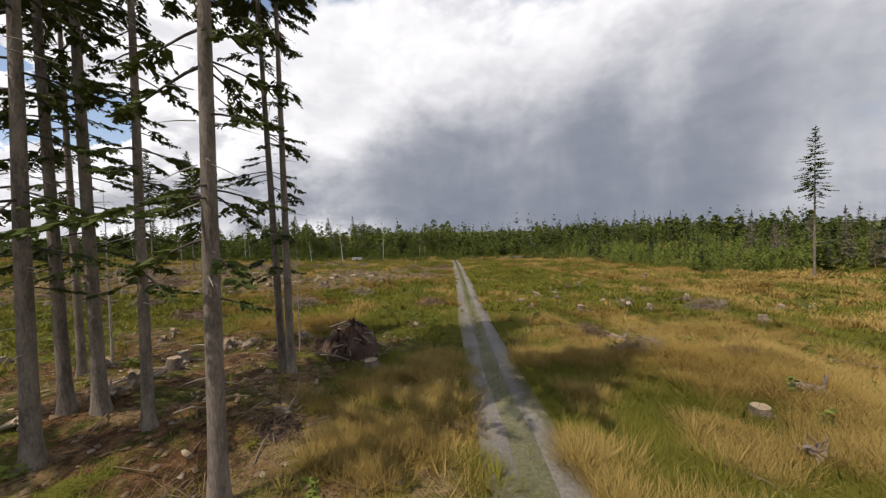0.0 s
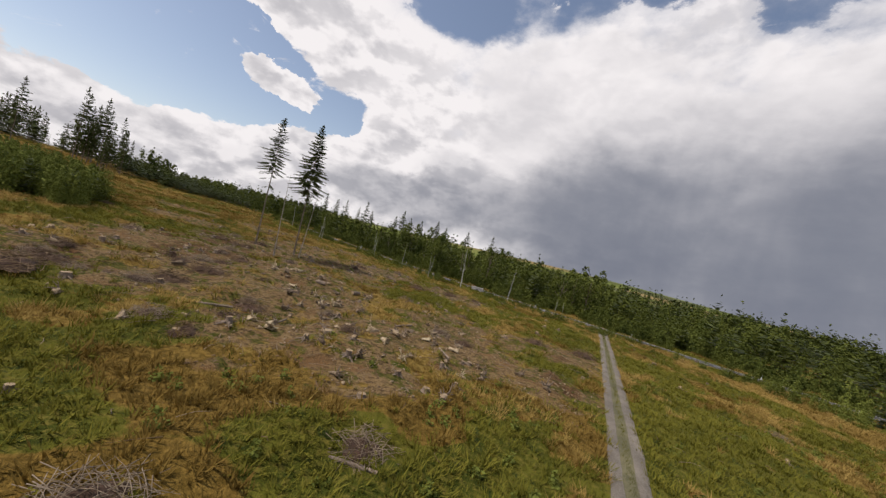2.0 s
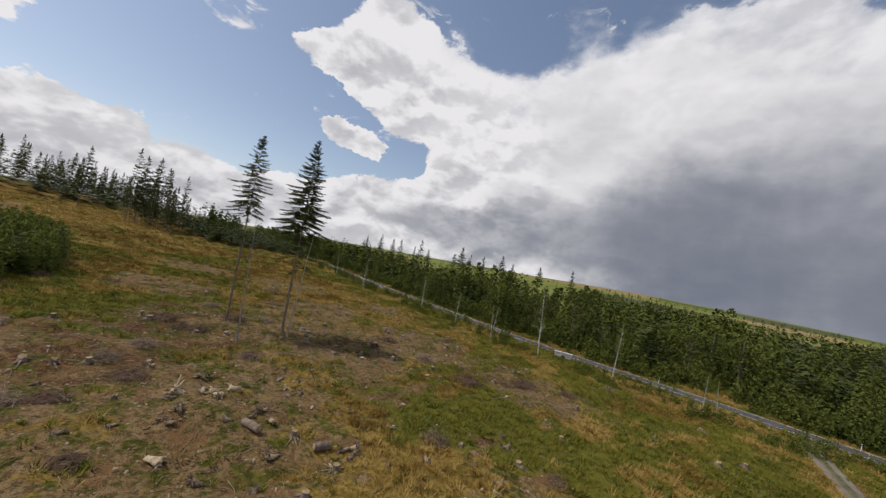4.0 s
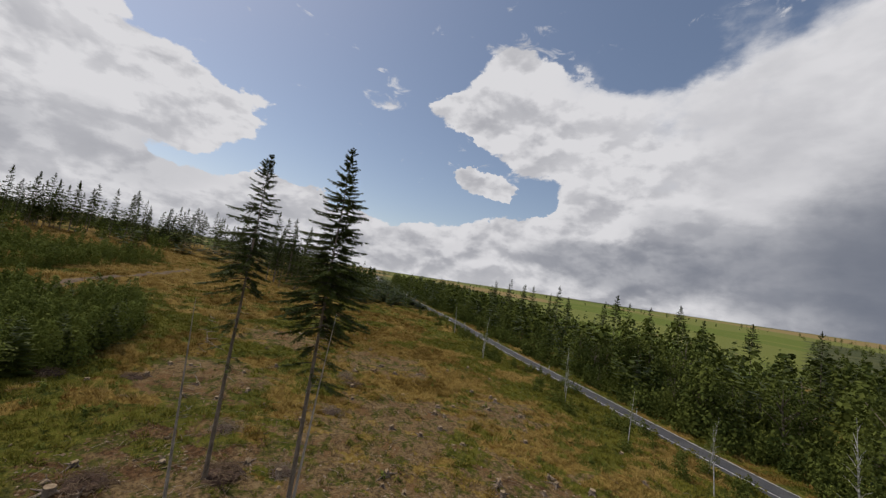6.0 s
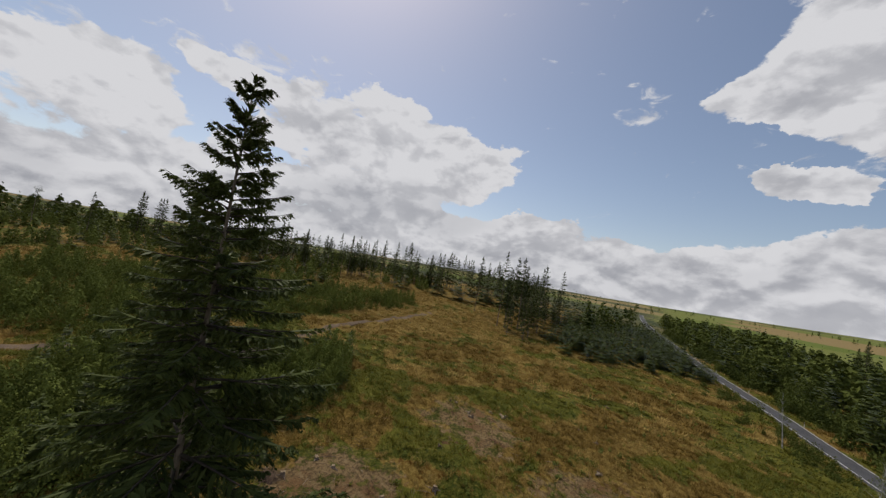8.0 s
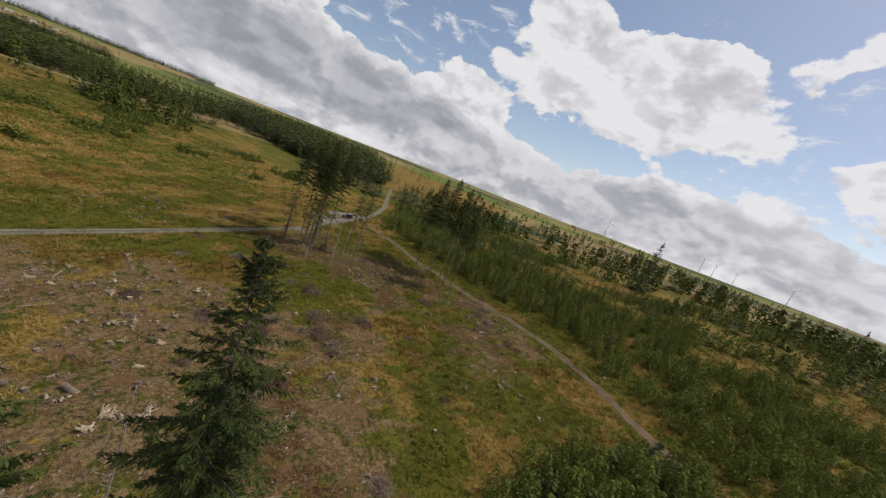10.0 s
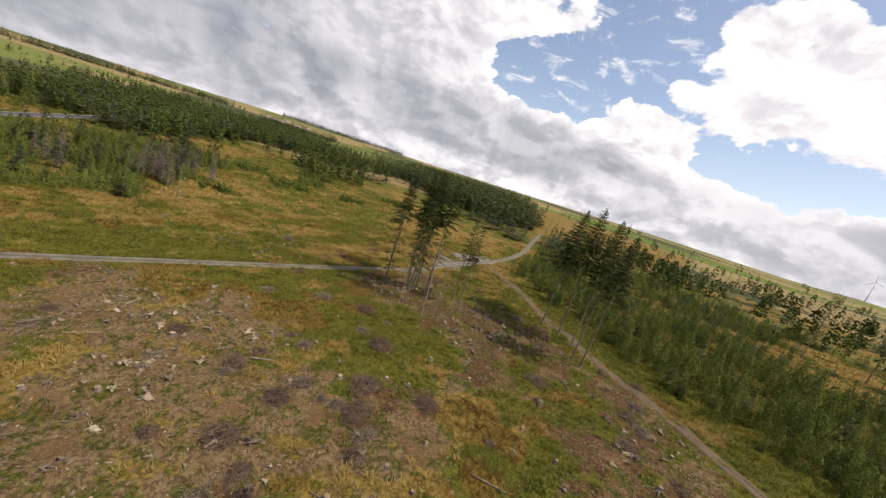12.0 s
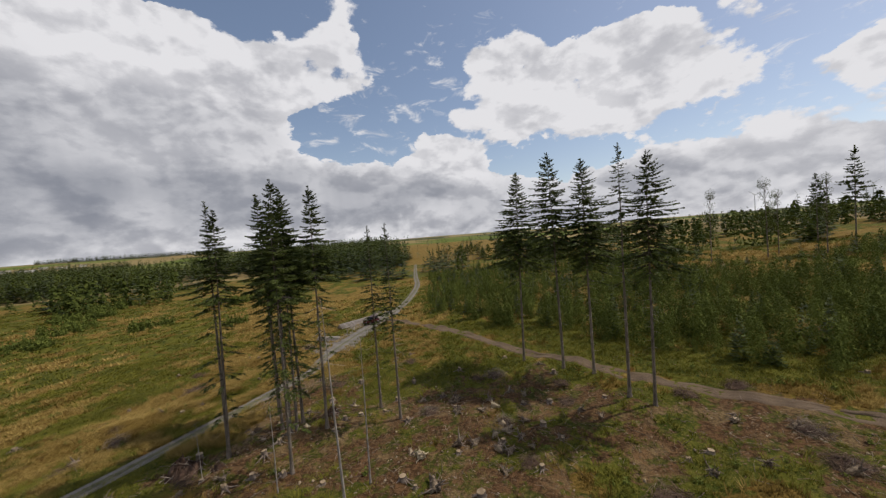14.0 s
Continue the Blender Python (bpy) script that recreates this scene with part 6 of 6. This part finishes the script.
def add_skyline():
    rr = np.random.default_rng(141)
    birch = [broad_pattern(200 + i, 13.0, BIRCH, "slender white birch beside the country road", "birches by the road", LEAVES, 1000) for i in range(2)]
    for x, y, s in [(-39.0, 122.4, 1.05), (-25.0, 124.7, 0.85), (-60.9, 123.0, 0.6), (-49.6, 121.0, 0.6), (-102, 128, 0.6), (-128, 136, 0.8), (-11.3, 120.7, 0.45), (-74.6, 126, 0.55), (-80.1, 132.6, 0.75), (-105.6, 130.5, 0.8), (-52.7, 127.6, 0.6), (-9.5, 122.0, 0.4)]:
        plant(birch[int(rr.integers(0, 2))], x, y, rr.uniform(0, 6), s, (0, rr.uniform(-4, 4)), "birch_tree", "birch")
    tall = [pine_pattern(210 + i, 22.0, "tall thin spruce standing above the young wood", "tall spruces on the skyline", b) for i, b in enumerate((0.45, 0.6, 0.3))]
    spots = [(-108.6, 192.0), (-130.9, 186.5), (-151.8, 194.2), (-100, 200), (-92, 206), (-118, 199), (-140, 205), (-80, 190), (-165, 200), (-172, 196), (-180, 205), (-60, 212), (-205, 214), (-215, 220), (-112, 206), (-126, 212), (-160, 215), (-146, 199), (-190, 226), (-230, 236), (-245, 250), (-74, 208), (-97, 214)]
    for x, y in spots:
        plant(tall[int(rr.integers(0, 3))], x, y, rr.uniform(0, 6), rr.uniform(0.8, 1.12))
    full = [spruce("dark", 15.0, 2.5, 2.4, 220 + i, "dark spruce with branches down to the ground", "dark spruces on the skyline", branches=96, twigs=18, fine=0.28, sparse=0, low=0.05) for i in range(2)]
    for k in range(34):
        f = rr.random()
        plant((full + tall)[int(rr.choice([0, 1, 0, 1, 2, 4]))], -178 - 50 * f + rr.normal(0, 5), 84 + 20 * f + rr.normal(0, 6), rr.uniform(0, 6), rr.uniform(0.85, 1.3))
    # row of spruces on the western rise
    row = np.array([(-183, -88), (-203, -84), (-209, -51), (-216, -10), (-233, 10), (-252, 22), (-266, 48), (-300, 78), (-345, 110)], float)
    line = resample([tuple(p) for p in row], 1.7)
    for k, (px, py) in enumerate(line):
        x, y = px + rr.normal(0, 5), py + rr.normal(0, 5)
        if wave(np.array(x), np.array(y), 26.0, 87) > 0.75:
            continue
        j = int(rr.choice([0, 1, 2, 3, 3, 4, 4, 3, 4]))
        plant((tall + full)[j], x, y, rr.uniform(0, 6), rr.uniform(0.72, 1.08) * (1.0 if j < 3 else 1.35))
    for x, y, s in [(-187, -90, 1.5), (-197, -88, 1.4), (-205, -66, 1.3)]:
        plant(full[0], x, y, rr.uniform(0, 6), s)
    # loose trees beyond the thicket to the south west
    airy = broad_pattern(230, 16.0, BARK, "airy leafy tree above the thicket", "trees above the thicket", FOREST, 1500, 0.8)
    for x, y, s in [(-69, -97, 1.4), (-82, -96, 1.45), (-85, -98, 1.2), (-94, -95, 1.35), (-150, -90, 1.0), (32, -120, 0.9), (28, -128, 0.8), (24, -112, 0.8)]:
        plant(airy, x, y, rr.uniform(0, 6), s, (0, 0), "leafy_tree", "tree")
    plant(tall[0], -99, -94, 1.0, 1.25, (0, -3))
    plant(tall[1], -93, -97, 2.0, 1.0)
    for k in range(16):
        plant(tall[k % 3], 14 + rr.uniform(-10, 70), -190 + rr.uniform(-40, 40), rr.uniform(0, 6), rr.uniform(0.5, 0.8))
    # grey dead trees at the eastern edge
    tr, wd, nd = spruce_geo(12.0, 1.2, 2.0, 240, branches=120, twigs=22, fine=0.55, sparse=0, low=0.05, droop=0.35)
    dead = dict(h=12.0, label="grey dead spruce with bare brown twigs at the scrub edge", group="dead trees at the scrub edge", parts=[
        ("trunk", mesh_of("trunk", *tr, [DEAD], True), ""), ("limb_wood", mesh_of("limb_wood", *wd, [DEAD]), ""), ("crown", mesh_of("crown", *nd, [BROWN]), "bare grey-brown twigs")])
    for k in range(26):
        x, y = (70 + rr.normal(0, 3), 76 + rr.normal(0, 3)) if k < 5 else ((69 + rr.normal(0, 4), 55 + rr.normal(0, 3)) if k < 16 else (88 + rr.normal(0, 6), 43 + rr.normal(0, 4)))
        plant(dead, x, y, rr.uniform(0, 6), rr.uniform(0.6, 1.05), (rr.uniform(-3, 3), rr.uniform(-3, 3)), "dead_tree", "dead tree")
    for x, y, s in [(62, 118, 0.8), (70, 112, 0.75), (80, 120, 0.7), (95, 100, 0.7), (110, 96, 0.65), (120, 84, 0.75), (135, 80, 0.7), (100, 130, 0.6)]:
        plant(tall[2], x, y, rr.uniform(0, 6), s * 0.85)


# ---- built things ----
def add_car():
    car = thing("car", "dark red off-road car parked on the gravel turnout", "car")
    body = [box(0, 0, 0.72, 3.9, 1.66, 0.62, 0.97), box(1.35, 0, 1.0, 1.15, 1.5, 0.22, 0.9)]
    part("body", bevelled("body", body, [PAINT], 0.06), car)
    part("cabin", bevelled("cabin", [box(-0.55, 0, 1.35, 2.35, 1.52, 0.66, 0.82)], [GLASS], 0.08), car, "dark tinted windows")
    part("roof", bevelled("roof", [box(-0.55, 0, 1.70, 1.98, 1.28, 0.07, 0.94)], [PAINT], 0.03), car)
    for s in (-1, 1):
        part("bumper", bevelled("bumper", [box(s * 1.98, 0, 0.52, 0.16, 1.62, 0.2)], [PLASTIC], 0.04), car, "black bumper")
        for q in (-1, 1):
            part("headlight" if s > 0 else "tail_light", bevelled("lamp", [box(s * 1.95, q * 0.62, 0.86, 0.06, 0.26, 0.16)], [LAMP_GLASS if s > 0 else RED_LENS], 0.02), car)
            ty = part("wheel", mesh_of("tyre", *tube([(s * 1.22, q * 0.84 - 0.11, 0.36), (s * 1.22, q * 0.84 - 0.09, 0.36), (s * 1.22, q * 0.84 + 0.09, 0.36), (s * 1.22, q * 0.84 + 0.11, 0.36)], [0.30, 0.36, 0.36, 0.30], 18), [RUBBER], False), car)
            part("rim", mesh_of("rim", *tube([(s * 1.22, q * 0.95 - 0.02, 0.36), (s * 1.22, q * 0.95 + 0.015, 0.36)], [0.21, 0.19], 14), [STEEL]), ty, "pale steel rim")
            part("door", bevelled("door", [box(-0.05 + s * 0.55 - 0.25, q * 0.835, 0.78, 1.0, 0.03, 0.5)], [PAINT], 0.012), car)
            part("mirror", bevelled("mirror", [box(0.55, q * 0.98, 1.12, 0.1, 0.18, 0.14)], [PLASTIC], 0.03), car) if s > 0 else None
    x, y = 11.9, -32.6
    car.matrix_basis = pose(x, y, float(ground_z(x, y)) + 0.05, 0, 0, 77)


def add_log_stack(x, y, turn, length, rows, seed):
    rr = np.random.default_rng(seed)
    r = 0.15
    body = mesh_of("log_body", *tube([(-length / 2, 0, 0), (0, 0.02, 0), (length / 2, 0, 0)], [r, r * 0.95, r * 0.88], 10, False), [DEAD], True)
    ends = [mesh_of("cut_end", *tube([(s * length / 2 * 0.997, 0, 0), (s * length / 2 * 1.003, 0, 0)], [r * 0.97 if s < 0 else r * 0.86] * 2, 10), [CUT]) for s in (-1, 1)]
    c = math.radians(turn)
    z0 = float(ground_z(x, y))
    for i, n in enumerate(rows):
        for j in range(n):
            o = (j - (n - 1) / 2) * 2.02 * r
            ob = thing("stacked_log", "pale debarked log in a roadside stack", "log", "roadside log stacks")
            part("log_body", body, ob)
            for e in ends:
                part("cut_end", e, ob, "pale sawn end")
            sh = rr.normal(0, 0.15)
            ob.matrix_basis = pose(x - math.sin(c) * o + math.cos(c) * sh, y + math.cos(c) * o + math.sin(c) * sh, z0 + r * 0.95 + i * r * 1.74, 0, rr.normal(0, 0.3), turn + rr.normal(0, 0.4))


def add_built():
    add_car()
    add_log_stack(15.9, -32.8, 77, 11.6, (6, 5, 4, 2), 301)
    add_log_stack(13.2, -19.6, 14, 5.0, (5, 4, 3), 302)
    x, y = -35.3, 127.4
    culvert = thing("culvert_head", "pale concrete culvert head beside the country road", "culvert")
    z = float(ground_z(x, y))
    part("wall", bevelled("wall", [box(0, 0, 0.3, 3.4, 0.5, 1.3)], [CONCRETE], 0.05), culvert)
    part("cap", bevelled("cap", [box(0, 0, 1.0, 3.7, 0.8, 0.18)], [CONCRETE], 0.04), culvert)
    # The pipe is a closed black stub; its face paints the hollow's shade.
    part("pipe", mesh_of("pipe", *tube([(0, -0.3, 0.15), (0, 0.1, 0.15)], [0.42, 0.42], 16), [PLASTIC]), culvert, "closed black disc standing in for the shaded pipe mouth")
    culvert.matrix_basis = pose(x, y, z, 0, 0, 8)
    # delineator posts on both verges
    p = resample(HIGHWAY, 26.0)
    d = np.gradient(p, axis=0)
    d /= np.linalg.norm(d, axis=1)[:, None]
    post = bevelled("post", [box(0, 0, 0.5, 0.12, 0.10, 1.1, 0.85)], [WHITE], 0.02)
    band = bevelled("band", [box(0, 0, 0.86, 0.125, 0.105, 0.16)], [PLASTIC], 0.005)
    for (px, py), (dx, dy) in zip(p, d):
        if not -330 < px < 120:
            continue
        for s in (-1, 1):
            ob = thing("delineator", "white roadside marker post with a black band", "road post", "marker posts along the road")
            part("post", post, ob)
            part("band", band, ob, "black band")
            qx, qy = px + s * dy * 3.1, py - s * dx * 3.1
            ob.matrix_basis = pose(qx, qy, float(ground_z(qx, qy)) - 0.05, 0, 0, math.degrees(math.atan2(dy, dx)))
    # wind turbines on the far ridge
    for b, d0, s, spin in ((177.5, 2300, 1.0, 10), (165.0, 2500, 0.95, 50), (163.6, 2700, 0.9, 80), (161.3, 2900, 0.85, 30), (156.0, 2500, 0.9, 65)):
        x, y = -60 - math.sin(radians(b)) * d0, 80 + math.cos(radians(b)) * d0
        t = thing("wind_turbine", "white three-bladed wind turbine on the far ridge", "wind turbine", "wind turbines on the ridge")
        part("tower", mesh_of("tower", *tube([(0, 0, -4), (0, 0, 40), (0, 0, 85)], [2.1, 1.7, 1.2], 12), [WHITE], True), t)
        part("nacelle", bevelled("nacelle", [box(0.8, 0, 86, 8, 3.2, 3.4)], [WHITE], 0.5), t)
        hub = part("hub", mesh_of("hub", *tube([(-5.6, 0, 86), (-4.4, 0, 86), (-3.0, 0, 86)], [0.3, 1.4, 1.5], 12), [WHITE], True), t)
        for k in range(3):
            a = radians(spin + 120 * k)
            w = np.array([0, math.sin(a), math.cos(a)])
            pts = np.array([(-4.4, 0, 86)]) + w * np.array([[1.0], [9.0], [22.0], [38.0]])
            part("blade", mesh_of("blade", *tube(pts, [0.8, 1.3, 0.8, 0.15], 8), [WHITE], True), hub)
        t.matrix_basis = pose(x, y, float(ground_z(x, y)), 0, 0, -b + 75) @ Matrix.Scale(s, 4)
    # pale halls at the edge of the far town
    for i, (b, d0, L) in enumerate(((-103.4, 1500, 34), (-106.0, 1560, 26), (-102.0, 1620, 24), (-107.6, 1640, 22), (-104.6, 1700, 20))):
        x, y = -50 - math.sin(radians(b)) * d0, 45 + math.cos(radians(b)) * d0
        hall = thing("town_hall_building", "pale flat-roofed hall in the distant town", "building", "halls of the far town")
        part("wall", bevelled("wall", [box(0, 0, 3, L, 16, 7)], [CONCRETE], 0.1), hall)
        part("roof", bevelled("roof", [box(0, 0, 6.8, L + 1, 17, 0.8)], [ROOFING], 0.1), hall)
        for k in range(int(L // 8)):
            part("window", bevelled("window", [box(-L / 2 + 5 + 8 * k, -8.02, 4, 4.5, 0.2, 1.8)], [GLASS], 0.03), hall)
        hall.matrix_basis = pose(x, y, float(ground_z(x, y)), 0, 0, -b + 20 * i)


add_grass()
add_stumps()
add_torn_stumps()
add_brush()
add_skyline()
add_built()
